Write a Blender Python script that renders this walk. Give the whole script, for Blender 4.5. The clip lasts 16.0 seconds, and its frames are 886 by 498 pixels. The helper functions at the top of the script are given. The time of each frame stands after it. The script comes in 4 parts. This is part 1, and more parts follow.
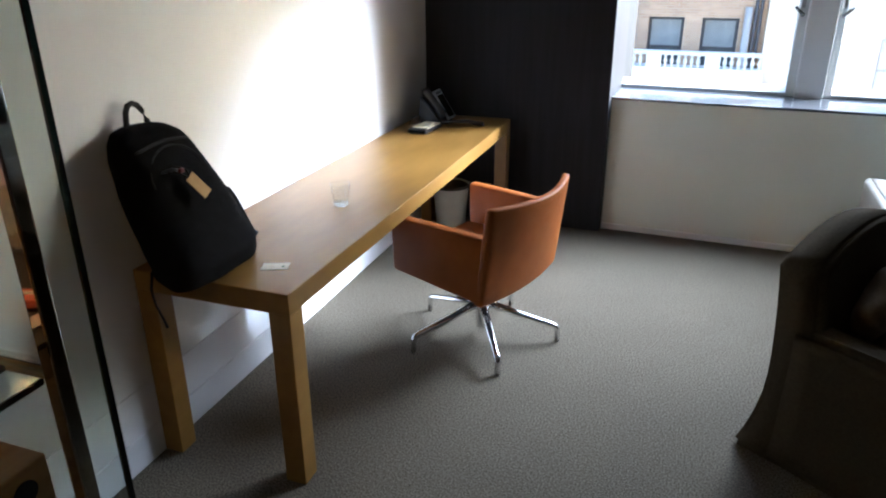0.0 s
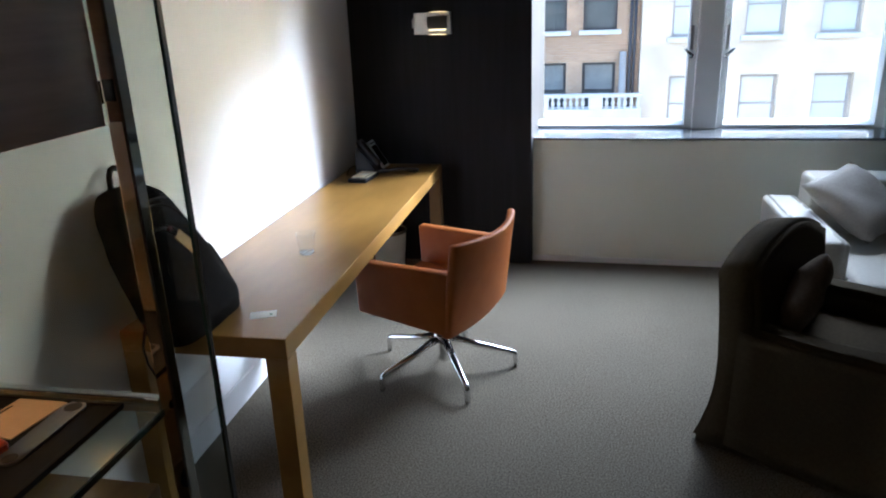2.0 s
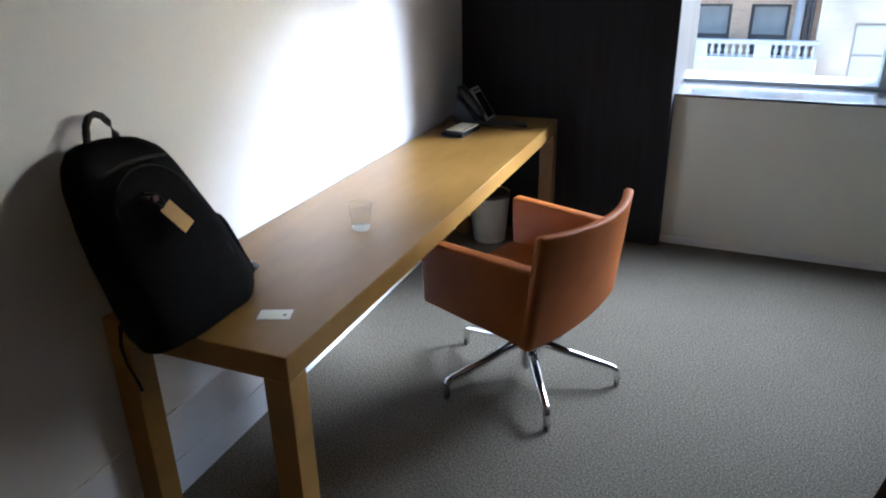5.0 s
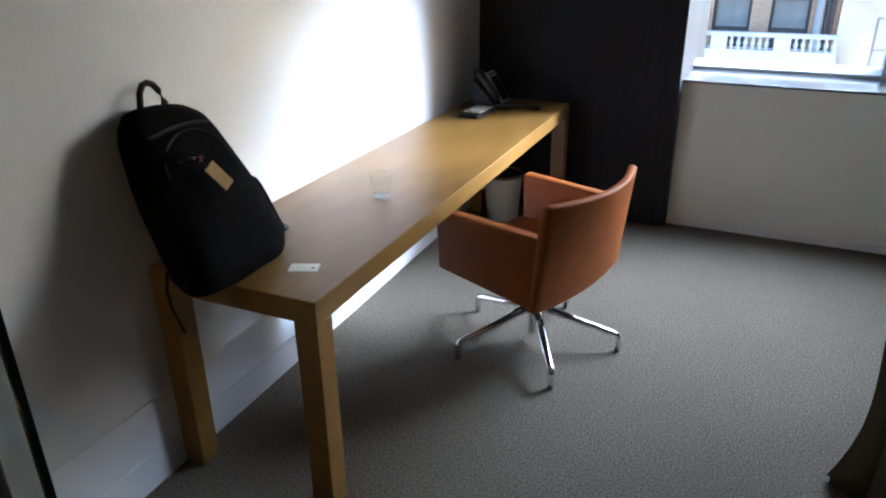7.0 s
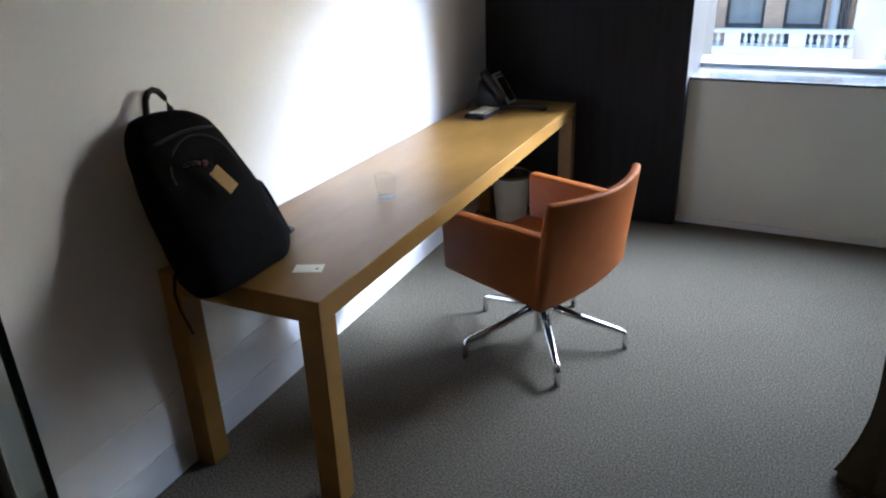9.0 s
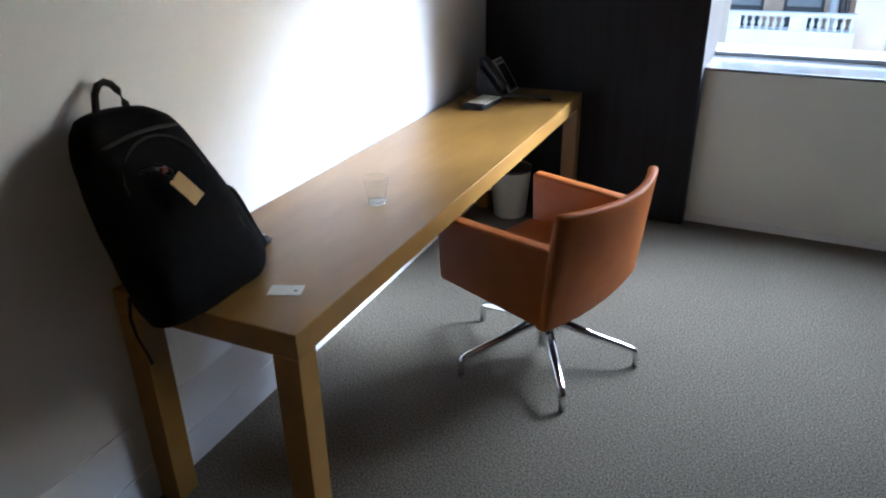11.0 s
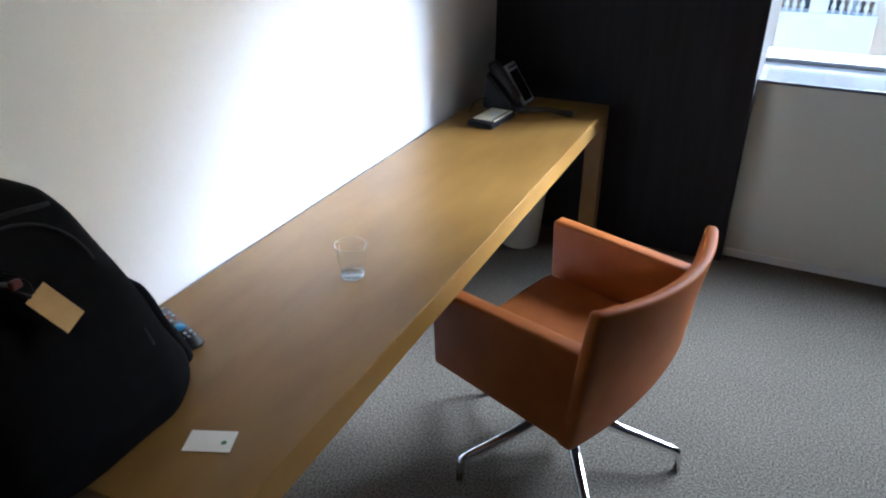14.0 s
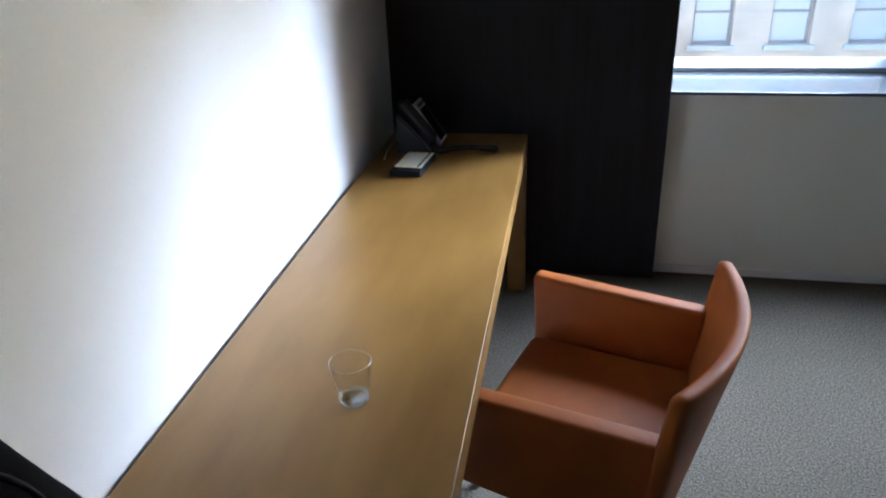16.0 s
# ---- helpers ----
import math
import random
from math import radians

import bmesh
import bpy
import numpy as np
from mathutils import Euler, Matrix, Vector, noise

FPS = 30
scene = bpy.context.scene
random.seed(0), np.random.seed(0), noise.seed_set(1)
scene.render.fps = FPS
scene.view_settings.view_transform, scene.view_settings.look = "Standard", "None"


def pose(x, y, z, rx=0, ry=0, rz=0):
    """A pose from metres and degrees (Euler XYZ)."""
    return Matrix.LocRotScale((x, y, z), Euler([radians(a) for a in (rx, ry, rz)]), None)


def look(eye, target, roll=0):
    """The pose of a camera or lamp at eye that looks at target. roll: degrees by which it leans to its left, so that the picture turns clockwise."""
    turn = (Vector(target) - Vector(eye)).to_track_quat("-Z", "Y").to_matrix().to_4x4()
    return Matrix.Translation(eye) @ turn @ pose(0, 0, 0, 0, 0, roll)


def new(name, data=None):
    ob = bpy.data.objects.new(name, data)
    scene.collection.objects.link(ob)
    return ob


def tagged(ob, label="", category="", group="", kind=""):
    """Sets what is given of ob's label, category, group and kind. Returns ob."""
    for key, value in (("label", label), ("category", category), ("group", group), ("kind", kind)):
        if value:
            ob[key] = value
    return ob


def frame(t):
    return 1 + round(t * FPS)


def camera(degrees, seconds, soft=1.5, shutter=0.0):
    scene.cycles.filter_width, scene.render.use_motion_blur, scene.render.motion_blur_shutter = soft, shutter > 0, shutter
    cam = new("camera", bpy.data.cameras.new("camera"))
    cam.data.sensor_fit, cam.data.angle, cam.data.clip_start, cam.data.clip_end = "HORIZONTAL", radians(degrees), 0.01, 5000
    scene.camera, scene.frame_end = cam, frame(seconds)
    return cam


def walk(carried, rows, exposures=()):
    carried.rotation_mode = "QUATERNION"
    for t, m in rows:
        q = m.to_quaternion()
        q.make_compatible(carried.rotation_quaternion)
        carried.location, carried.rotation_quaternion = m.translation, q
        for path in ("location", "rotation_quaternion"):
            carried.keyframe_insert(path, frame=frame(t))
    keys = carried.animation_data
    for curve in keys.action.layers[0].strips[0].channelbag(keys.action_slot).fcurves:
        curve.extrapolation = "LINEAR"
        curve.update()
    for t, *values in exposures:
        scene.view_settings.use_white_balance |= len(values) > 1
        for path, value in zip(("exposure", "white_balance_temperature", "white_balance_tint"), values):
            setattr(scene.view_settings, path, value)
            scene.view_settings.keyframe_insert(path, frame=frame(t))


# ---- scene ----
cam = camera(64.0, 16.0, soft=2.1)
PATH = [
    (0, (0.91, 0.809, 1.713), (0.282, 2.546, 0.948), -0.3),
    (0.5, (0.833, 0.742, 1.732), (0.328, 2.527, 0.985), -1.7),
    (1, (0.714, 0.588, 1.734), (0.277, 2.422, 1.066), -3.6),
    (1.5, (0.678, 0.563, 1.708), (0.275, 2.417, 1.071), -2.7),
    (2, (0.704, 0.565, 1.732), (0.331, 2.423, 1.092), -2.2),
    (2.5, (0.784, 0.698, 1.736), (0.261, 2.517, 1.089), -2.6),
    (3, (0.865, 0.853, 1.749), (0.194, 2.625, 1.109), -0.3),
    (3.5, (0.898, 0.938, 1.725), (0.16, 2.658, 1.019), -1.1),
    (3.7, (0.855, 1.024, 1.67), (0.12, 2.72, 0.906), -1.2),
    (5.8, (0.708, 1.303, 1.642), (0.005, 2.993, 0.835), -1.3),
    (6, (0.706, 1.284, 1.626), (0.016, 2.964, 0.789), -0.7),
    (6.5, (0.738, 1.21, 1.64), (-0.001, 2.861, 0.788), -1.2),
    (7, (0.809, 1.089, 1.652), (0.056, 2.757, 0.845), -0.8),
    (7.5, (0.856, 0.974, 1.66), (0.059, 2.63, 0.872), -1.1),
    (8, (0.865, 0.957, 1.659), (0.06, 2.632, 0.92), -1.5),
    (8.5, (0.871, 1.002, 1.652), (0.064, 2.66, 0.878), -1.0),
    (9, (0.862, 1.081, 1.651), (0.065, 2.733, 0.853), -2.2),
    (9.2, (0.831, 1.134, 1.659), (0.049, 2.789, 0.852), -1.7),
    (11.4, (0.672, 1.423, 1.64), (-0.096, 3.052, 0.77), -0.9),
    (11.5, (0.661, 1.45, 1.638), (-0.118, 3.072, 0.765), -0.8),
    (12, (0.665, 1.63, 1.665), (-0.214, 3.203, 0.799), -0.5),
    (12.5, (0.678, 1.805, 1.671), (-0.239, 3.361, 0.811), 0.8),
    (13, (0.68, 1.886, 1.668), (-0.232, 3.44, 0.8), 1.0),
    (13.5, (0.629, 1.918, 1.677), (-0.311, 3.46, 0.819), -0.1),
    (14, (0.451, 1.954, 1.672), (-0.301, 3.561, 0.749), -0.1),
    (14.5, (0.264, 1.97, 1.663), (-0.358, 3.642, 0.76), -1.6),
    (15, (0.157, 1.987, 1.663), (-0.438, 3.669, 0.76), -0.5),
    (15.5, (0.059, 2.08, 1.668), (-0.446, 3.777, 0.738), -2.1),
    (16, (-0.049, 2.207, 1.65), (-0.38, 3.976, 0.778), -2.4),
]
EXPOSURES = [(0.0, 3.20, 5250, 10), (1.0, 3.00, 5200, 10), (2.4, 2.90, 5150, 10), (3.5, 2.75, 5050, 10), (6.0, 2.90, 5050, 10), (9.0, 2.90, 5050, 10), (12.5, 2.85, 5000, 10), (13.5, 2.80, 4950, 10), (15.0, 2.62, 4950, 10), (16.0, 2.50, 4920, 10)]
walk(cam, [(t, look(eye, target, roll)) for t, eye, target, roll in PATH], exposures=EXPOSURES)

# world: hazy daylight, low sun down the street
SUN_EL, SUN_DIR = 20.0, (0.818, 0.575)
world = bpy.data.worlds.new("sky_world")
scene.world = world
world.use_nodes = True
wn = world.node_tree
sky = wn.nodes.new("ShaderNodeTexSky")
sky.sky_type, sky.sun_disc = "NISHITA", False
sky.sun_elevation, sky.sun_rotation = radians(SUN_EL), math.atan2(SUN_DIR[0], SUN_DIR[1])
sky.air_density, sky.dust_density, sky.ozone_density = 1.0, 3.0, 1.0
wn.nodes["Background"].inputs["Strength"].default_value = 0.15
wn.links.new(sky.outputs[0], wn.nodes["Background"].inputs["Color"])
sun = new("sun", bpy.data.lights.new("sun", "SUN"))
sun.data.energy, sun.data.angle, sun.data.color = 2.7, radians(13), (0.92, 0.96, 1.0)
sun.matrix_world = look((SUN_DIR[0] * 30, SUN_DIR[1] * 30, 30 * math.tan(radians(SUN_EL))), (0, 0, 0))

# the bright sky over the street, standing in the upper part of the window openings, above the view
skylight = new("window_skylight", bpy.data.lights.new("window_skylight", "AREA"))
skylight.data.shape, skylight.data.size, skylight.data.size_y = "RECTANGLE", 2.2, 0.8
skylight.data.spread = radians(62)
skylight.data.energy, skylight.data.color = 6.6, (0.94, 0.97, 1.0)
skylight.matrix_world = look((1.40, 5.90, 2.15), (0.32, 4.40, 0.0))


# ---- materials ----
def material(name, colour, rough=0.6, metal=0.0, colour2=None, scale=20.0, stretch=(1, 1, 1), bump=0.0, bump_scale=200.0, spec=0.5, detail=4.0, transmission=0.0, ior=1.45, sheen=0.0, coat=0.0, random_mix=0.0, blotch=0.0):
    m = bpy.data.materials.new(name)
    m.use_nodes = True
    nt = m.node_tree
    b = nt.nodes["Principled BSDF"]
    b.inputs["Base Color"].default_value = (*colour, 1)
    b.inputs["Roughness"].default_value = rough
    b.inputs["Metallic"].default_value = metal
    b.inputs["Specular IOR Level"].default_value = spec
    b.inputs["Transmission Weight"].default_value = transmission
    b.inputs["IOR"].default_value = ior
    b.inputs["Sheen Weight"].default_value = sheen
    b.inputs["Coat Weight"].default_value = coat
    tc = nt.nodes.new("ShaderNodeTexCoord")
    mp = nt.nodes.new("ShaderNodeMapping")
    mp.inputs["Scale"].default_value = stretch
    nt.links.new(tc.outputs["Object"], mp.inputs["Vector"])
    if colour2:
        n = nt.nodes.new("ShaderNodeTexNoise")
        n.inputs["Scale"].default_value, n.inputs["Detail"].default_value = scale, detail
        nt.links.new(mp.outputs[0], n.inputs["Vector"])
        r = nt.nodes.new("ShaderNodeValToRGB")
        r.color_ramp.elements[0].position, r.color_ramp.elements[1].position = 0.3, 0.7
        r.color_ramp.elements[0].color, r.color_ramp.elements[1].color = (*colour, 1), (*colour2, 1)
        nt.links.new(n.outputs["Fac"], r.inputs["Fac"])
        last = r.outputs["Color"]
        if blotch:
            n2 = nt.nodes.new("ShaderNodeTexNoise")
            n2.inputs["Scale"].default_value, n2.inputs["Detail"].default_value = 2.3, 3
            nt.links.new(tc.outputs["Object"], n2.inputs["Vector"])
            mx = nt.nodes.new("ShaderNodeMix")
            mx.data_type, mx.blend_type = "RGBA", "MULTIPLY"
            mx.inputs[0].default_value = blotch
            nt.links.new(last, mx.inputs[6])
            nt.links.new(n2.outputs["Color"], mx.inputs[7])
            hs = nt.nodes.new("ShaderNodeHueSaturation")
            hs.inputs["Saturation"].default_value = 0
            nt.links.new(n2.outputs["Color"], hs.inputs["Color"])
            nt.links.new(hs.outputs[0], mx.inputs[7])
            last = mx.outputs[2]
        if random_mix:
            oi = nt.nodes.new("ShaderNodeObjectInfo")
            ra = nt.nodes.new("ShaderNodeMapRange")
            ra.inputs[3].default_value, ra.inputs[4].default_value = 1 - random_mix, 1 + random_mix
            nt.links.new(oi.outputs["Random"], ra.inputs[0])
            hv = nt.nodes.new("ShaderNodeHueSaturation")
            nt.links.new(ra.outputs[0], hv.inputs["Value"])
            nt.links.new(last, hv.inputs["Color"])
            last = hv.outputs[0]
        nt.links.new(last, b.inputs["Base Color"])
    if bump:
        nb = nt.nodes.new("ShaderNodeTexNoise")
        nb.inputs["Scale"].default_value, nb.inputs["Detail"].default_value = bump_scale, 3
        nt.links.new(mp.outputs[0], nb.inputs["Vector"])
        bp = nt.nodes.new("ShaderNodeBump")
        bp.inputs["Strength"].default_value, bp.inputs["Distance"].default_value = bump, 0.004
        nt.links.new(nb.outputs["Fac"], bp.inputs["Height"])
        nt.links.new(bp.outputs[0], b.inputs["Normal"])
    return m


WALL = material("wall_paint", (0.775, 0.78, 0.795), 0.55, colour2=(0.745, 0.75, 0.765), scale=3, bump=0.05, bump_scale=350)
CREAMWALL = material("pale_green_wall_paint", (0.80, 0.83, 0.73), 0.55, colour2=(0.77, 0.80, 0.70), scale=3, bump=0.05, bump_scale=350)
# for the unseen east and south walls: darkened to hold back bounced light
UMBER = material("unseen_wall_umber", (0.11, 0.085, 0.068), 0.6, colour2=(0.13, 0.10, 0.08), scale=3)
# the ceiling is out of view; its grey lowers the fill light
CEIL = material("dimmed_ceiling", (0.42, 0.41, 0.39), 0.7, colour2=(0.40, 0.39, 0.37), scale=2)
BLACK = material("black_panel", (0.010, 0.010, 0.012), 0.6, colour2=(0.016, 0.016, 0.019), scale=40, stretch=(1, 1, 0.05), bump=0.04, bump_scale=60, spec=0.25)
CARPET = material("carpet", (0.048, 0.039, 0.028), 0.95, colour2=(0.252, 0.219, 0.166), scale=150, bump=0.4, bump_scale=500, spec=0.1, detail=2, blotch=0.3)
OAK = material("oak", (0.248, 0.130, 0.027), 0.36, colour2=(0.300, 0.163, 0.037), scale=4, stretch=(4, 1.0, 4), bump=0.03, bump_scale=60, spec=0.4, blotch=0.35)
LEATHER = material("tan_leather", (0.30, 0.086, 0.013), 0.5, colour2=(0.35, 0.105, 0.017), scale=14, bump=0.25, bump_scale=420, spec=0.22)
CHROME = material("chrome", (0.78, 0.78, 0.79), 0.08, 1.0)
STEEL = material("brushed_steel", (0.62, 0.61, 0.6), 0.28, 1.0, colour2=(0.5, 0.5, 0.49), scale=40, stretch=(1, 30, 30))
WHITE = material("white_lacquer", (0.84, 0.86, 0.85), 0.3, colour2=(0.8, 0.82, 0.81), scale=4)
SLATE = material("slate_sill", (0.09, 0.097, 0.108), 0.18, colour2=(0.12, 0.126, 0.136), scale=8, bump=0.03, spec=1.0, coat=0.4)
def clear_glass(name, tint, rough=0.0, falloff=4.0, least=0.04):
    """Clear sheet glass: passes light straight, mirrors by Fresnel."""
    m = bpy.data.materials.new(name)
    m.use_nodes = True
    nt = m.node_tree
    nt.nodes.remove(nt.nodes["Principled BSDF"])
    tr, gl, fr, mx = (nt.nodes.new(k) for k in ("ShaderNodeBsdfTransparent", "ShaderNodeBsdfGlossy", "ShaderNodeLayerWeight", "ShaderNodeMixShader"))
    tr.inputs["Color"].default_value = (*tint, 1)
    gl.inputs["Roughness"].default_value = rough
    fr.inputs["Blend"].default_value = 0.5
    pw = nt.nodes.new("ShaderNodeMath")
    pw.operation = "POWER"
    pw.inputs[1].default_value = falloff
    ad = nt.nodes.new("ShaderNodeMath")
    ad.operation = "MULTIPLY_ADD"
    ad.inputs[1].default_value, ad.inputs[2].default_value = 0.75, least
    nt.links.new(fr.outputs["Facing"], pw.inputs[0])
    nt.links.new(pw.outputs[0], ad.inputs[0])
    nt.links.new(ad.outputs[0], mx.inputs[0])
    nt.links.new(tr.outputs[0], mx.inputs[1])
    nt.links.new(gl.outputs[0], mx.inputs[2])
    nt.links.new(mx.outputs[0], nt.nodes["Material Output"].inputs["Surface"])
    return m


THIN = clear_glass("thin_glass", (0.98, 0.985, 0.98), 0.0, 5.0, 0.015)
THICK = clear_glass("thick_glass", (0.93, 0.945, 0.93), 0.0, 2.5, 0.05)
HEEL = clear_glass("heel_glass", (0.93, 0.945, 0.93), 0.12, 1.5, 0.22)
SIDEGLASS = clear_glass("side_glass", (0.90, 0.945, 0.93))
PANE = clear_glass("window_pane", (0.97, 0.985, 0.98))
OLIVE = material("olive_linen", (0.066, 0.052, 0.033), 0.95, colour2=(0.082, 0.065, 0.041), scale=90, bump=0.4, bump_scale=500, spec=0.05)
SOFA = material("cream_cotton", (0.72, 0.69, 0.62), 0.9, colour2=(0.67, 0.64, 0.57), scale=60, bump=0.3, bump_scale=400, spec=0.2)
# chrome; the dark brown room it mirrors is put into its base colour
POSTMETAL = material("chrome_dark_reflection", (0.55, 0.51, 0.47), 0.05, 1.0)
GUNMETAL = material("brushed_gunmetal", (0.30, 0.30, 0.31), 0.32, 1.0, colour2=(0.24, 0.24, 0.25), scale=40, stretch=(1, 30, 30))
DARKMETAL = material("dark_chrome", (0.2, 0.2, 0.21), 0.2, 1.0)


# ---- mesh helpers ----
def box(bm, x0, x1, y0, y1, z0, z1, bevel=0.0, seg=2):
    made = bmesh.ops.create_cube(bm, size=1.0)["verts"]
    for v in made:
        v.co = Vector((x0 + (v.co.x + 0.5) * (x1 - x0), y0 + (v.co.y + 0.5) * (y1 - y0), z0 + (v.co.z + 0.5) * (z1 - z0)))
    if bevel:
        edges = {e for v in made for e in v.link_edges}
        bmesh.ops.bevel(bm, geom=list(edges), offset=bevel, segments=seg, affect="EDGES", profile=0.5)
    return bm


def lathe(bm, profile, centre=(0, 0, 0), seg=32, close=False):
    rings = []
    for r, z in profile:
        rings.append([bm.verts.new((centre[0] + r * math.cos(2 * math.pi * k / seg), centre[1] + r * math.sin(2 * math.pi * k / seg), centre[2] + z)) for k in range(seg)])
    for a, b in zip(rings, rings[1:]):
        for k in range(seg):
            bm.faces.new((a[k], a[(k + 1) % seg], b[(k + 1) % seg], b[k]))
    if close:
        bm.faces.new(rings[0][::-1])
        bm.faces.new(rings[-1])
    return bm


def tube(bm, points, radius, seg=10):
    """A round bar along points; radius may be a list."""
    pts = [Vector(p) for p in points]
    rad = radius if isinstance(radius, (list, tuple)) else [radius] * len(pts)
    rings = []
    for n, p in enumerate(pts):
        d = (pts[min(n + 1, len(pts) - 1)] - pts[max(n - 1, 0)]).normalized()
        side = d.cross(Vector((0, 0, 1))) if abs(d.z) < 0.95 else d.cross(Vector((1, 0, 0)))
        side.normalize()
        up = side.cross(d)
        rings.append([bm.verts.new(p + rad[n] * (math.cos(2 * math.pi * k / seg) * side + math.sin(2 * math.pi * k / seg) * up)) for k in range(seg)])
    for a, b in zip(rings, rings[1:]):
        for k in range(seg):
            bm.faces.new((a[k], a[(k + 1) % seg], b[(k + 1) % seg], b[k]))
    bm.faces.new(rings[0][::-1])
    bm.faces.new(rings[-1])
    return bm


def part(name, bm, mat, parent=None, label="", smooth=False):
    bmesh.ops.recalc_face_normals(bm, faces=bm.faces)
    me = bpy.data.meshes.new(name)
    bm.to_mesh(me)
    bm.free()
    if smooth:
        for p in me.polygons:
            p.use_smooth = True
    me.materials.append(mat)
    ob = new(name, me)
    if parent:
        ob.parent = parent
    if label:
        ob["label"] = label
    return ob


def thing(name, m, label, category, group="", kind=""):
    ob = new(name)
    ob.empty_display_size = 0.1
    ob.matrix_world = m
    return tagged(ob, label, category, group, kind)


def boxpart(name, dims, mat, parent=None, bevel=0.0, label="", seg=2):
    return part(name, box(bmesh.new(), *dims, bevel, seg), mat, parent, label)


# ---- the room ----
LEFT, BACK, RIGHT, HIGH = -0.845, -2.4, 4.9, 2.85
WIN = pose(0, 5.425, 0, 0, 0, -1.8)  # window wall: local x along it, y outwards


def structure(ob, label, category):
    return tagged(ob, label, category, kind="structure")


structure(boxpart("floor", (LEFT - 0.2, RIGHT + 0.2, BACK - 0.2, 6.7, -0.2, 0), CARPET), "grey-brown looped wool carpet, softly worn", "carpet")
structure(boxpart("ceiling", (LEFT - 0.2, RIGHT + 0.2, BACK - 0.2, 6.75, HIGH, HIGH + 0.2), CEIL), "unseen plain ceiling, greyed to cut bounced light", "ceiling")
west = boxpart("wall_west", (-0.2, 0, -5.9, 3.6, 0, HIGH), WALL)
west.matrix_world = pose(-0.831, 3.2, 0, 0, 0, 0.5)
structure(west, "smooth white painted wall behind the desk", "wall")
structure(boxpart("wall_east", (RIGHT, RIGHT + 0.2, BACK, 6.7, 0, HIGH), UMBER), "unseen closing wall, darkened to umber to cut bounced light", "wall")
structure(boxpart("wall_south", (LEFT - 0.2, RIGHT + 0.2, BACK - 0.2, BACK, 0, HIGH), UMBER), "unseen closing wall, darkened to umber to cut bounced light", "wall")
pier = boxpart("wall_pier", (-0.98, 0.386, -0.091, 0.9, 0, HIGH), BLACK, bevel=0.004)
pier.matrix_world = WIN
structure(pier, "matt black painted pier beside the window", "wall")
apron = part("wall_north", box(bmesh.new(), 0.387, 5.2, 0, 0.52, 0, 0.865), CREAMWALL)
apron.matrix_world = WIN
structure(apron, "white painted parapet wall under the windows", "wall")
head = part("wall_north_head", box(bmesh.new(), 0.387, 5.2, 0.0, 0.9, 2.62, HIGH), WALL)
head.matrix_world = WIN
structure(head, "white painted lintel above the windows", "wall")
sill = part("window_sill", box(bmesh.new(), 0.387, 4.9, -0.006, 0.56, 0.867, 0.882, 0.003), SLATE)
sill.matrix_world = WIN
structure(sill, "deep dark slate window sill with a polished top", "window sill")


def window(u0, u1, name):
    w = thing(name, WIN, "white lacquered casement window with a chrome lever handle", "window", kind="structure")
    v, z0, z1, f = 0.40, 0.882, 2.62, 0.05
    for d in ((u0, u0 + f, z0, z1), (u1 - f, u1, z0, z1), (u0 + f, u1 - f, z0, z0 + f), (u0 + f, u1 - f, z1 - f, z1)):
        bm = box(bmesh.new(), d[0], d[1], v, v + 0.10, d[2], d[3])
        if d[3] < 1.2:  # the bottom rail is chamfered towards the room
            for q in bm.verts:
                if q.co.y < v + 0.05 and q.co.z > z0 + 0.02:
                    q.co.z -= 0.03
        bmesh.ops.bevel(bm, geom=list(bm.edges), offset=0.003, segments=2, affect="EDGES", profile=0.5)
        part("frame", bm, WHITE, w)
    pane = boxpart("pane", (u0 + f - 0.005, u1 - f + 0.005, v + 0.082, v + 0.088, z0 + f - 0.005, z1 - f + 0.005), PANE, w)
    pane.visible_shadow = False
    return w


def casement_lever(w, u, side):
    """A chrome lever on its backplate, and the small stay above it."""
    boxpart("backplate", (u - 0.012, u + 0.012, 0.395, 0.413, 1.41, 1.57), STEEL, w, 0.004, "chrome backplate")
    bm = tube(bmesh.new(), [(u, 0.413, 1.37), (u, 0.370, 1.37), (u + side * 0.006, 0.363, 1.372), (u - side * 0.02, 0.363, 1.395), (u - side * 0.045, 0.363, 1.42)], [0.012, 0.011, 0.011, 0.010, 0.008])
    part("lever", bm, DARKMETAL, w, "dark chrome lever", True)


casement_lever(window(0.20, 1.45, "window_1"), 1.418, 1)
casement_lever(window(1.61, 2.66, "window_2"), 1.642, -1)
for u, wide in ((1.45, 0.16), (2.66, 2.5)):
    mp_ = part("mullion", box(bmesh.new(), u, u + wide, 0.348, 0.50, 0.882, 2.62, 0.004), WHITE)
    mp_.matrix_world = WIN
    structure(mp_, "white lacquered post between the casement windows", "window post")

# ---- desk ----
desk = thing("desk", pose(-0.518, 3.8615, 0), "long golden oak parsons desk standing against the white wall", "desk")
boxpart("desktop", (-0.300, 0.3005, -1.3555, 1.3555, 0.665, 0.74), OAK, desk, 0.003)
for sx in (-1, 1):
    for sy in (-1, 1):
        x0, y0 = (0.222 if sx > 0 else -0.2995), (1.277 if sy > 0 else -1.355)
        boxpart("leg", (x0, x0 + 0.078, y0, y0 + 0.078, 0, 0.664), OAK, desk, 0.003)


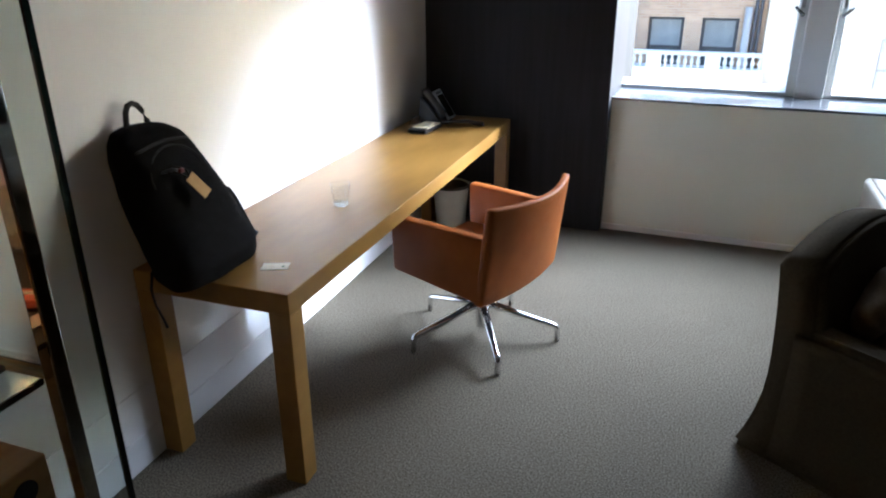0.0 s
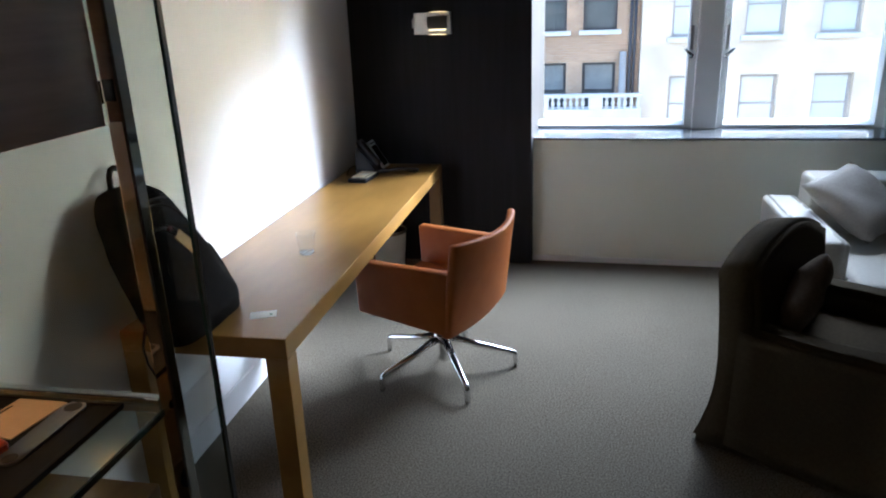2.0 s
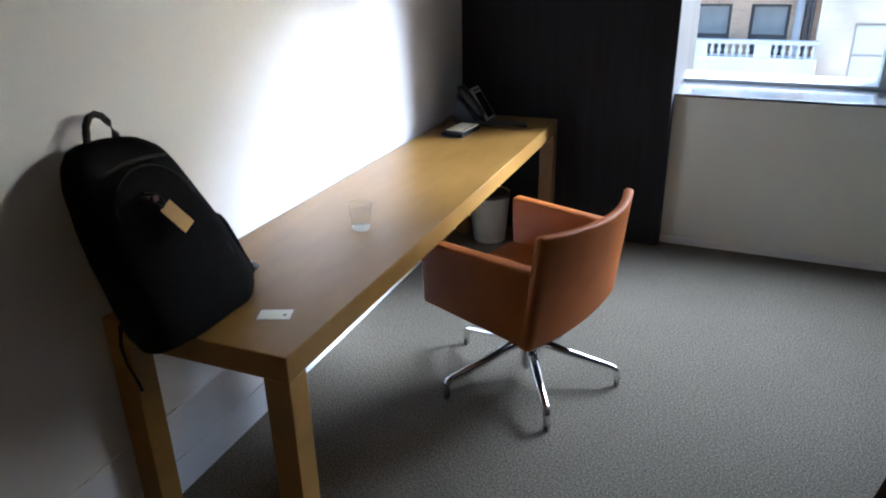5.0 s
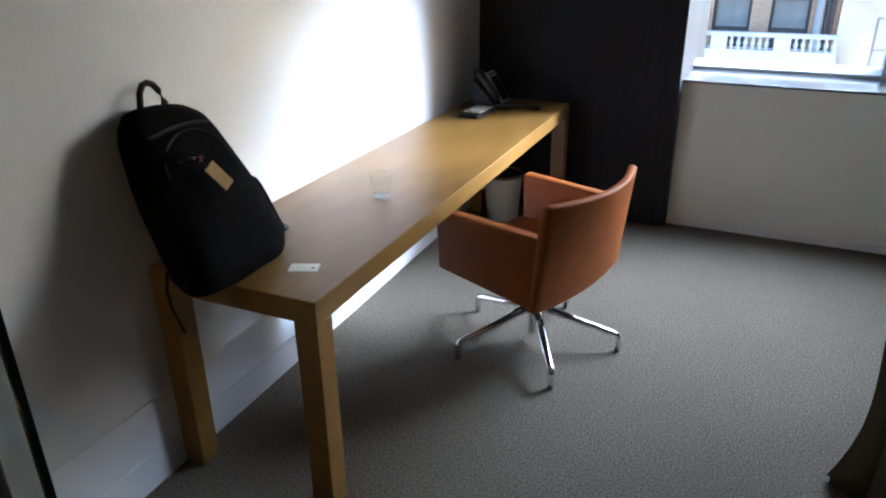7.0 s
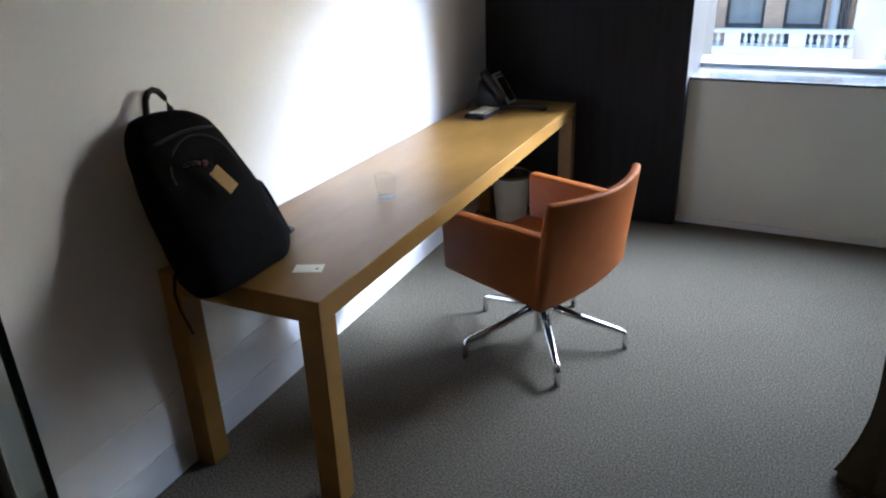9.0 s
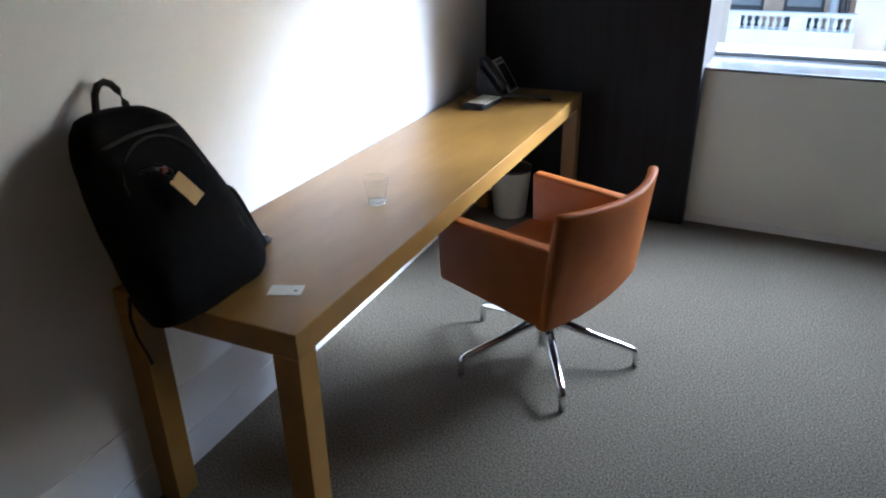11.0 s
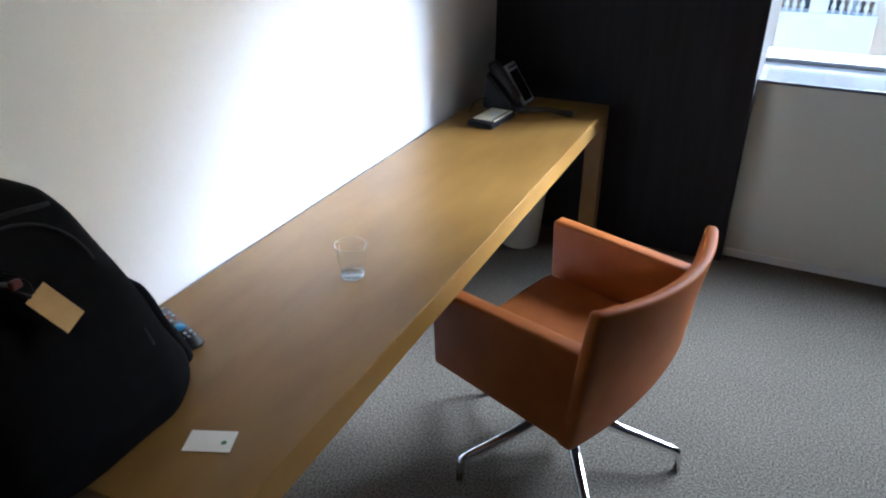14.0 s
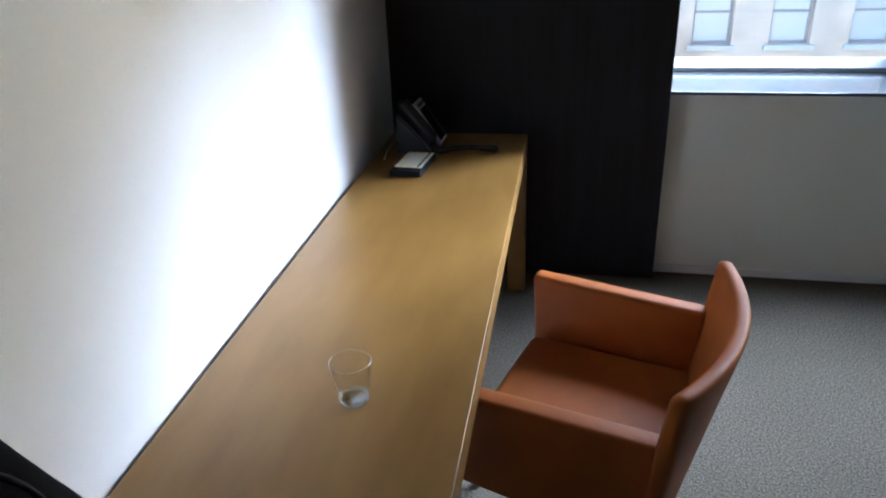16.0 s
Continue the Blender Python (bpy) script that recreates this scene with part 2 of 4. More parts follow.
# ---- skirting ----
for z0, z1, d in ((0.0, 0.128, 0.009), (0.132, 0.308, 0.006)):
    sk = boxpart("baseboard", (0.0005, d, -4.9, 2.11, z0, z1), WALL, bevel=0.002)
    sk.matrix_world = pose(-0.831, 3.2, 0, 0, 0, 0.5)
    structure(sk, "white painted skirting board in two boards along the wall", "baseboard")
sk = boxpart("baseboard", (0.387, 5.0, -0.016, -0.0005, 0, 0.04), WHITE, bevel=0.003)
sk.matrix_world = WIN
structure(sk, "low white skirting under the windows", "baseboard")

# ---- more materials ----
NYLON = material("black_nylon", (0.0024, 0.0024, 0.0030), 0.75, colour2=(0.0046, 0.0046, 0.0056), scale=30, bump=0.4, bump_scale=700, spec=0.07)
WEB = material("black_webbing", (0.005, 0.005, 0.0055), 0.7, bump=0.5, bump_scale=900)
OXBLOOD = material("dark_red_plastic", (0.09, 0.012, 0.012), 0.45)
PALECARD = material("pale_printed_card", (0.84, 0.77, 0.55), 0.6, colour2=(0.80, 0.72, 0.50), scale=30)
KRAFT = material("kraft_card", (0.48, 0.29, 0.095), 0.7, colour2=(0.54, 0.34, 0.12), scale=40)
PAPER = material("cream_paper", (0.84, 0.81, 0.71), 0.7, colour2=(0.81, 0.78, 0.68), scale=30)
GREEN = material("green_ink", (0.09, 0.22, 0.10), 0.6)
INK = material("dark_ink", (0.03, 0.03, 0.03), 0.6)
PLASTIC = material("black_plastic", (0.016, 0.016, 0.018), 0.35, colour2=(0.022, 0.022, 0.024), scale=50)
SILVER = material("silver_plastic", (0.58, 0.59, 0.59), 0.35, colour2=(0.52, 0.53, 0.53), scale=30)
SCREEN = material("phone_display", (0.035, 0.042, 0.03), 0.2)
BLUE = material("blue_rubber", (0.02, 0.19, 0.42), 0.5)
ORANGE = material("orange_rubber", (0.55, 0.15, 0.03), 0.5)
GREYKEY = material("grey_rubber", (0.4, 0.42, 0.45), 0.5)
BIN = material("bin_plastic", (0.63, 0.61, 0.50), 0.5, colour2=(0.58, 0.56, 0.45), scale=12)
LINER = material("dark_liner", (0.05, 0.04, 0.03), 0.4)
PILLOW = material("grey_linen", (0.46, 0.43, 0.38), 0.9, colour2=(0.40, 0.37, 0.33), scale=70, bump=0.4, bump_scale=380, spec=0.2)
BROWN = material("brown_linen", (0.15, 0.112, 0.078), 0.9, colour2=(0.19, 0.14, 0.1), scale=70, bump=0.4, bump_scale=420, spec=0.2)
WALNUT = material("walnut", (0.25, 0.125, 0.080), 0.4, colour2=(0.32, 0.17, 0.11), scale=7, stretch=(1, 1, 9), bump=0.05)
DRAWER = material("amber_oak", (0.36, 0.19, 0.07), 0.35, colour2=(0.45, 0.26, 0.10), scale=8, stretch=(7, 0.6, 7))
TRAY = material("black_leather", (0.008, 0.008, 0.009), 0.5, bump=0.3, bump_scale=500, spec=0.2)
RED = material("red_foil", (0.55, 0.06, 0.015), 0.3)
BRASS = material("warm_card", (0.62, 0.47, 0.30), 0.6, colour2=(0.58, 0.43, 0.27), scale=30)
LIMESTONE = material("limestone", (0.66, 0.63, 0.58), 0.85, colour2=(0.58, 0.55, 0.5), scale=3, bump=0.2, bump_scale=40)
DARKFRAME = material("dark_window_frame", (0.055, 0.045, 0.045), 0.5)
GREYFRAME = material("grey_window_frame", (0.40, 0.35, 0.31), 0.5)
FARGLASS = material("far_window_glass", (0.06, 0.065, 0.065), 0.2, colour2=(0.12, 0.125, 0.12), scale=0.8)
# far panes whose daylight shine is put into a pale base colour
SHINEGLASS = material("window_glass_shine", (0.60, 0.59, 0.56), 0.2, colour2=(0.68, 0.67, 0.64), scale=0.8)
BLIND = material("roller_blind", (0.30, 0.29, 0.265), 0.8, colour2=(0.22, 0.21, 0.2), scale=2.5)
ASPHALT = material("asphalt", (0.05, 0.05, 0.052), 0.9, colour2=(0.06, 0.06, 0.06), scale=5)
GLASSEDGE = material("dark_glass_edge", (0.01, 0.022, 0.019), 0.12, spec=0.6)

STRIP = material("warm_strip", (0.8, 0.6, 0.4), 0.5)
STRIP.node_tree.nodes["Principled BSDF"].inputs["Emission Color"].default_value = (1.0, 0.50, 0.16, 1)
STRIP.node_tree.nodes["Principled BSDF"].inputs["Emission Strength"].default_value = 5.0


def brickwork(name, a, b, mortar):
    m = bpy.data.materials.new(name)
    m.use_nodes = True
    nt = m.node_tree
    bs = nt.nodes["Principled BSDF"]
    bs.inputs["Roughness"].default_value = 0.9
    tc = nt.nodes.new("ShaderNodeTexCoord")
    mp = nt.nodes.new("ShaderNodeMapping")
    mp.inputs["Rotation"].default_value = (radians(90), 0, 0)
    br = nt.nodes.new("ShaderNodeTexBrick")
    br.inputs["Color1"].default_value, br.inputs["Color2"].default_value, br.inputs["Mortar"].default_value = (*a, 1), (*b, 1), (*mortar, 1)
    br.inputs["Scale"].default_value = 1.0
    br.inputs["Brick Width"].default_value, br.inputs["Row Height"].default_value, br.inputs["Mortar Size"].default_value = 0.23, 0.075, 0.008
    no = nt.nodes.new("ShaderNodeTexNoise")
    no.inputs["Scale"].default_value, no.inputs["Detail"].default_value = 0.9, 6
    mr = nt.nodes.new("ShaderNodeMapRange")
    mr.inputs[1].default_value, mr.inputs[2].default_value, mr.inputs[3].default_value, mr.inputs[4].default_value = 0.3, 0.7, 0.78, 1.12
    hv = nt.nodes.new("ShaderNodeHueSaturation")
    nt.links.new(tc.outputs["Object"], mp.inputs[0])
    nt.links.new(mp.outputs[0], br.inputs["Vector"])
    nt.links.new(tc.outputs["Object"], no.inputs["Vector"])
    nt.links.new(no.outputs["Fac"], mr.inputs[0])
    nt.links.new(mr.outputs[0], hv.inputs["Value"])
    nt.links.new(br.outputs["Color"], hv.inputs["Color"])
    nt.links.new(hv.outputs[0], bs.inputs["Base Color"])
    return m


TANBRICK = brickwork("tan_brickwork", (0.47, 0.29, 0.17), (0.38, 0.225, 0.135), (0.46, 0.37, 0.28))
PALEBRICK = brickwork("pale_brickwork", (0.74, 0.60, 0.44), (0.68, 0.53, 0.38), (0.70, 0.62, 0.52))


def soft(ob, level=1):
    """Rounds a coarse cage."""
    md = ob.modifiers.new("round", "SUBSURF")
    md.levels = md.render_levels = level
    for p in ob.data.polygons:
        p.use_smooth = True
    return ob


def crease_box(name, dims, mat, parent, r=0.02, label="", wobble=0.0, cuts=0):
    """A padded block: bevelled, smooth, slightly uneven."""
    bm = box(bmesh.new(), *dims)
    if cuts:
        bmesh.ops.subdivide_edges(bm, edges=bm.edges, cuts=cuts, use_grid_fill=True)
        for v in bm.verts:
            n = noise.noise_vector(v.co * 5.0)
            v.co += Vector(n) * wobble
    sharp = [e for e in bm.edges if len(e.link_faces) == 2 and e.calc_face_angle(0) > 0.7]
    bmesh.ops.bevel(bm, geom=sharp, offset=r, segments=4, affect="EDGES", profile=0.5)
    ob = part(name, bm, mat, parent, label, True)
    return ob


# ---- swivel chair ----
def swivel_chair(m):
    c = thing("swivel_chair", m, "tan leather swivel tub chair on a chrome star base", "chair")
    # arms: padded panels with a bottom edge that falls towards the back
    for s in (-1, 1):
        bm = box(bmesh.new(), min(s * 0.258, s * 0.315), max(s * 0.258, s * 0.315), -0.212, 0.278, 0.36, 0.648)
        for v in bm.verts:
            if v.co.z < 0.5:
                v.co.z = 0.40 if v.co.y > 0 else 0.345
                if v.co.y > 0:
                    v.co.y = 0.268
            v.co.x += s * 0.014 if v.co.y > 0 else 0.0
            v.co.z += 0.006 if v.co.y > 0 and v.co.z > 0.5 else 0.0
        bmesh.ops.bevel(bm, geom=list(bm.edges), offset=0.013, segments=3, affect="EDGES", profile=0.5)
        part("armrest", bm, LEATHER, c, smooth=True)
    # back: a curved padded panel
    bm = bmesh.new()
    nu, nv = 18, 8
    grid = {}
    for side in (0, 1):
        for i in range(nu + 1):
            for j in range(nv + 1):
                u, v = i / nu * 2 - 1, j / nv
                x = u * (0.318 + 0.004 * v)
                bow = (0.028 + 0.05 * v) * (1 - u * u)
                y = -0.208 - bow - 0.048 * v
                z0 = 0.338 - 0.012 * (1 - u * u)
                z = z0 + (0.788 - 0.008 * (1 - u * u) - z0) * v
                if side:
                    y += 0.05 - 0.012 * v
                    x *= 0.985
                grid[side, i, j] = bm.verts.new((x, y, z))
    for i in range(nu):
        for j in range(nv):
            bm.faces.new([grid[0, a, b] for a, b in ((i, j), (i + 1, j), (i + 1, j + 1), (i, j + 1))])
            bm.faces.new([grid[1, a, b] for a, b in ((i, j), (i, j + 1), (i + 1, j + 1), (i + 1, j))])
    for i in range(nu):
        for j in (0, nv):
            bm.faces.new((grid[0, i, j], grid[0, i + 1, j], grid[1, i + 1, j], grid[1, i, j]))
    for j in range(nv):
        for i in (0, nu):
            bm.faces.new((grid[0, i, j], grid[0, i, j + 1], grid[1, i, j + 1], grid[1, i, j]))
    bmesh.ops.recalc_face_normals(bm, faces=bm.faces)
    edge = [e for e in bm.edges if len(e.link_faces) == 2 and e.calc_face_angle(0) > 1.0]
    bmesh.ops.bevel(bm, geom=edge, offset=0.014, segments=3, affect="EDGES", profile=0.5)
    part("backrest", bm, LEATHER, c, smooth=True)
    crease_box("seat", (-0.257, 0.257, -0.215, 0.268, 0.37, 0.468), LEATHER, c, 0.025, "tan leather seat pad", 0.004, 3)
    bm = box(bmesh.new(), -0.25, 0.25, -0.2, 0.25, 0.352, 0.372)
    part("seat_pan", bm, PLASTIC, c, "black underside of the seat")
    part("column", lathe(bmesh.new(), [(0.012, 0.055), (0.026, 0.055), (0.028, 0.06), (0.028, 0.30), (0.04, 0.31), (0.05, 0.352), (0.012, 0.354)], seg=20), CHROME, c, "chrome column", True)
    part("hub", lathe(bmesh.new(), [(0.02, 0.15), (0.042, 0.152), (0.046, 0.16), (0.044, 0.205), (0.02, 0.21)], seg=20), CHROME, c, "chrome hub", True)
    return c


def star_leg(c, angle, reach):
    """One flat tapering chrome arm that bends down into a short foot."""
    a = math.radians(angle)
    d = Vector((math.cos(a), math.sin(a), 0))
    side = Vector((-d.y, d.x, 0))
    bm = bmesh.new()
    stations = [(0.03, 0.180, 0.023, 0.018), (reach * 0.5, 0.130, 0.020, 0.016), (reach - 0.025, 0.088, 0.016, 0.013), (reach - 0.006, 0.080, 0.015, 0.013), (reach, 0.066, 0.015, 0.013), (reach + 0.002, 0.005, 0.014, 0.012)]
    rings = []
    for n, (r, z, w, t) in enumerate(stations):
        nxt, prv = stations[min(n + 1, len(stations) - 1)], stations[max(n - 1, 0)]
        along = (d * (nxt[0] - prv[0]) + Vector((0, 0, nxt[1] - prv[1]))).normalized()
        up = along.cross(side).normalized()
        p = d * r + Vector((0, 0, z))
        rings.append([bm.verts.new(p + side * w * math.cos(k * math.pi / 4) + up * t * math.sin(k * math.pi / 4)) for k in range(8)])
    for p, q in zip(rings, rings[1:]):
        for k in range(8):
            bm.faces.new((p[k], p[(k + 1) % 8], q[(k + 1) % 8], q[k]))
    bm.faces.new(rings[0][::-1])
    bm.faces.new(rings[-1])
    leg = part("base_arm", bm, CHROME, c, "polished chrome base arm", True)
    part("glide", lathe(bmesh.new(), [(0.001, 0.0), (0.009, 0.0), (0.0095, 0.007), (0.001, 0.0075)], (d.x * (reach + 0.002), d.y * (reach + 0.002), 0.0), 14), PLASTIC, leg, "black plastic glide")


CHAIR_TURN = 72.5
chair = swivel_chair(pose(0.052, 3.728, 0, 0, 0, CHAIR_TURN))
for k in range(5):
    star_leg(chair, 154 + 72 * k - CHAIR_TURN, 0.362)


# ---- backpack ----
def backpack(m):
    """Local: x across, y out from the wall, z up."""
    b = thing("backpack", m, "black nylon backpack with a kraft luggage tag leaning on the wall", "backpack")

    def shell(name, levels, mat, sub=2, wobble=0.011, label="", seg=36, power=0.62):
        bm = bmesh.new()
        rings = []
        fine = [tuple(a + (c - a) * k / 3 for a, c in zip(lo, hi)) for lo, hi in zip(levels, levels[1:]) for k in range(3)] + [levels[-1]]
        for z, cx, cy, hw, hd in fine:
            ring = []
            for k in range(seg):
                a = 2 * math.pi * k / seg
                ca, sa = math.cos(a), math.sin(a)
                x = cx + hw * math.copysign(abs(ca) ** power, ca)
                y = cy + hd * math.copysign(abs(sa) ** power, sa)
                x += 0.4 * (y - 0.2) * max(0, 1 - z / 0.28)
                n = noise.noise_vector(Vector((x * 7, y * 7, z * 7)))
                fold = noise.noise(Vector((x * 26, y * 26 + 3, z * 17))) * 0.0065
                ring.append(bm.verts.new(Vector((x, y, z)) + Vector(n) * wobble + Vector((fold * ca, fold * sa, 0))))
            rings.append(ring)
        for p, q in zip(rings, rings[1:]):
            for k in range(seg):
                bm.faces.new((p[k], p[(k + 1) % seg], q[(k + 1) % seg], q[k]))
        bm.faces.new(rings[0][::-1])
        bm.faces.new(rings[-1])
        return soft(part(name, bm, mat, b, label), 1)

    # z, centre x, centre y, half width, half depth
    body_levels = [(0.000, -0.006, 0.220, 0.185, 0.104), (0.006, -0.002, 0.222, 0.220, 0.125), (0.06, -0.002, 0.216, 0.222, 0.127), (0.14, 0.006, 0.180, 0.206, 0.112),
                   (0.24, 0.020, 0.142, 0.190, 0.098), (0.32, 0.024, 0.112, 0.174, 0.086), (0.39, 0.032, 0.086, 0.158, 0.074), (0.438, 0.040, 0.072, 0.132, 0.060), (0.466, 0.046, 0.064, 0.094, 0.042), (0.477, 0.047, 0.062, 0.054, 0.025)]
    shell("body", body_levels, NYLON, wobble=0.012)
    pocket_levels = [(0.02, -0.015, 0.25, 0.150, 0.045), (0.03, -0.015, 0.262, 0.168, 0.062), (0.12, -0.012, 0.232, 0.172, 0.066), (0.21, -0.006, 0.190, 0.160, 0.054), (0.262, 0, 0.164, 0.132, 0.042), (0.278, 0, 0.152, 0.085, 0.03)]
    shell("front_pocket", pocket_levels, NYLON, wobble=0.006)
    shell("top_pocket", [(0.285, 0.022, 0.122, 0.115, 0.045), (0.30, 0.024, 0.124, 0.124, 0.056), (0.34, 0.030, 0.115, 0.115, 0.054), (0.374, 0.038, 0.102, 0.092, 0.042), (0.39, 0.044, 0.095, 0.05, 0.02)], NYLON, wobble=0.006)
    for s in (-1, 1):
        inset = 0.018 if s < 0 else 0.0
        shell("side_pocket", [(0.02, s * 0.186 - 0.026, 0.20, 0.018, 0.065), (0.035, s * 0.196 - 0.026, 0.20, 0.024, 0.080), (0.14, s * 0.19 - 0.012 + inset, 0.18, 0.021, 0.078), (0.215, s * 0.176 + inset * 0.6, 0.15, 0.018, 0.068), (0.225, s * 0.172 + inset * 0.6, 0.148, 0.010, 0.058)], NYLON, wobble=0.006)
    # zips and the lid's seam, laid on the shells
    def on_front(levels, x, z, proud):
        for lo, hi in zip(levels, levels[1:]):
            if lo[0] <= z <= hi[0]:
                k = (z - lo[0]) / (hi[0] - lo[0])
                cx, cy, hw, hd = (p + (q - p) * k for p, q in zip(lo[1:], hi[1:]))
                c = min(0.99, abs(x - cx) / hw) ** (1 / 0.62)
                y = cy + hd * (1 - c * c) ** 0.31 + proud
                return (x + 0.4 * (y - 0.2) * max(0, 1 - z / 0.28), y, z)

    arc = [math.pi * k / 14 for k in range(15)]
    for levels, x0, z0, wide, high in ((body_levels, 0.030, 0.305, 0.128, 0.105), (pocket_levels, -0.003, 0.13, 0.125, 0.12)):
        pts = [on_front(levels, x0 + wide * math.cos(t), z0 + high * math.sin(t), 0.003) for t in arc]
        part("zip", tube(bmesh.new(), pts, 0.0032, 6), WEB, b, "black coil zip", True)
    seam = [on_front(body_levels, 0.034 + 0.12 * k / 7, 0.425 - 0.014 * (k / 7) ** 2, 0.002) for k in range(-7, 8)]
    part("lid_seam", tube(bmesh.new(), seam, 0.005, 6), WEB, b, "bound seam of the lid", True)
    # grab loop
    loop = [(-0.022, 0.052, 0.435), (-0.020, 0.045, 0.478), (-0.010, 0.040, 0.512), (0.004, 0.037, 0.531), (0.022, 0.035, 0.539), (0.042, 0.036, 0.535), (0.060, 0.040, 0.516), (0.073, 0.047, 0.478), (0.082, 0.055, 0.43)]
    part("grab_loop", tube(bmesh.new(), loop, 0.0095, 8), WEB, b, "black webbing grab loop", True)
    # hanging strap over the desk's end
    strap = [(0.160, 0.18, 0.07), (0.188, 0.145, 0.03), (0.186, 0.125, -0.03), (0.182, 0.128, -0.09), (0.178, 0.145, -0.14), (0.178, 0.155, -0.17)]
    part("strap", tube(bmesh.new(), strap, [0.008, 0.007, 0.005, 0.004, 0.004, 0.005], 6), WEB, b, "thin black hanging strap", True)
    part("buckle", box(bmesh.new(), 0.160, 0.192, 0.15, 0.178, 0.04, 0.068, 0.006), PLASTIC, b, "black plastic buckle")
    # tag on a cord
    tag = boxpart("tag", (-0.041, 0.041, -0.0008, 0.0008, -0.024, 0.024), KRAFT, b, 0.0, "kraft card luggage tag")
    down, across = Vector((-0.030, 0.040, -0.067)).normalized(), Vector((-0.048, -0.003, 0.0065))
    across = (across - down * across.dot(down)).normalized()
    tag.matrix_local = Matrix.Translation((0.034, 0.256, 0.288)) @ Matrix((down, across.cross(down), across)).transposed().to_4x4()
    dot = part("eyelet", lathe(bmesh.new(), [(0.0, 0), (0.005, 0), (0.005, 0.0012), (0, 0.0012)], seg=12), INK, tag, "small dark printed mark")
    dot.matrix_local = pose(0.033, 0.0022, 0.004, 90, 0, 0)
    part("tag_cord", tube(bmesh.new(), [(0.092, 0.178, 0.350), (0.088, 0.205, 0.348), (0.078, 0.222, 0.338), (0.066, 0.236, 0.326), (0.058, 0.240, 0.318)], 0.003, 6), WEB, b, "dark twisted cord", True)
    part("tag_cord", tube(bmesh.new(), [(0.062, 0.190, 0.352), (0.056, 0.214, 0.350), (0.050, 0.232, 0.338), (0.053, 0.240, 0.322)], 0.003, 6), WEB, b, "dark twisted cord", True)
    part("toggle", box(bmesh.new(), 0.058, 0.078, 0.218, 0.232, 0.336, 0.352, 0.004), OXBLOOD, b, "dark red cord toggle")
    part("snap_hook", tube(bmesh.new(), [(0.112, 0.184, 0.342), (0.104, 0.204, 0.350), (0.090, 0.214, 0.352), (0.078, 0.222, 0.348)], [0.003, 0.005, 0.006, 0.004], 8), PLASTIC, b, "black snap hook", True)
    part("zip_pull", box(bmesh.new(), 0.052, 0.09, 0.188, 0.198, 0.334, 0.343, 0.003), NYLON, b, "black zip pull")
    return b


backpack(pose(-0.815, 2.628, 0.7415, 0, 0, -90) @ pose(0, 0, 0, 1.5, 0, 0))


# ---- things on the desk ----
def tumbler(m, r0=0.031, r1=0.043, h=0.092):
    g = thing("tumbler", m, "clear straight-sided glass tumbler with a thick base, empty", "glass")
    wall = [(r0 + 0.0005, 0.014), (r1, h), (r1 - 0.001, h + 0.0012), (r1 - 0.0022, h), (r0 - 0.0015, 0.014)]
    part("glass_wall", lathe(bmesh.new(), wall, seg=40), THIN, g, "clear thin glass wall", True)
    base = [(0.0005, 0.001), (r0 - 0.003, 0.0), (r0, 0.003), (r0 + 0.0005, 0.0138), (r0 - 0.0015, 0.0142), (r0 - 0.005, 0.0085), (r0 - 0.009, 0.0065), (0.0005, 0.006)]
    part("glass_base", lathe(bmesh.new(), base, seg=40), THICK, g, "thick clear glass base", True)
    rim = [(r1 - 0.001 + 0.0015 * math.cos(a * math.pi / 4), h + 0.002 + 0.0015 * math.sin(a * math.pi / 4)) for a in range(9)]
    part("rim", lathe(bmesh.new(), rim, seg=40), THICK, g, "rounded clear glass rim", True)
    heel = [(r0 - 0.002 + 0.0022 * math.cos(a * math.pi / 4), 0.0052 + 0.0022 * math.sin(a * math.pi / 4)) for a in range(9)]
    part("heel_ring", lathe(bmesh.new(), heel, seg=40), HEEL, g, "bright rounded heel of the glass", True)
    return g


tumbler(pose(-0.459, 3.335, 0.7402))

card = thing("business_card", pose(-0.373, 2.686, 0.7402, 0, 0, 22), "cream printed key card lying on the oak desk", "card")
boxpart("card_sheet", (-0.045, 0.045, -0.0275, 0.0275, 0, 0.0012), PAPER, card)
part("emblem", lathe(bmesh.new(), [(0.0003, 0.0013), (0.0055, 0.0013), (0.0055, 0.0017), (0.0003, 0.0017)], (0.027, -0.004, 0), 16), GREEN, card, "small green printed emblem")
for k in range(2):
    boxpart("printed_line", (-0.035, 0.0, -0.004 - 0.008 * k, -0.002 - 0.008 * k, 0.0013, 0.0016), PAPER, card)

remote = thing("remote_control", pose(-0.692, 2.935, 0.7402, 0, 0, -21), "black remote control with blue and orange buttons behind the backpack", "remote control")
bm = box(bmesh.new(), -0.1, 0.1, -0.025, 0.025, 0, 0.022)
for v in bm.verts:
    if v.co.z > 0.01:
        v.co.y *= 0.92
        v.co.x *= 0.985
bmesh.ops.bevel(bm, geom=list(bm.edges), offset=0.007, segments=3, affect="EDGES")
part("case", bm, PLASTIC, remote, smooth=True)
part("navigation_pad", lathe(bmesh.new(), [(0.0005, 0.0222), (0.015, 0.0222), (0.0145, 0.0245), (0.0005, 0.025)], (0.018, 0, 0), 20), BLUE, remote, "round blue navigation pad", True)
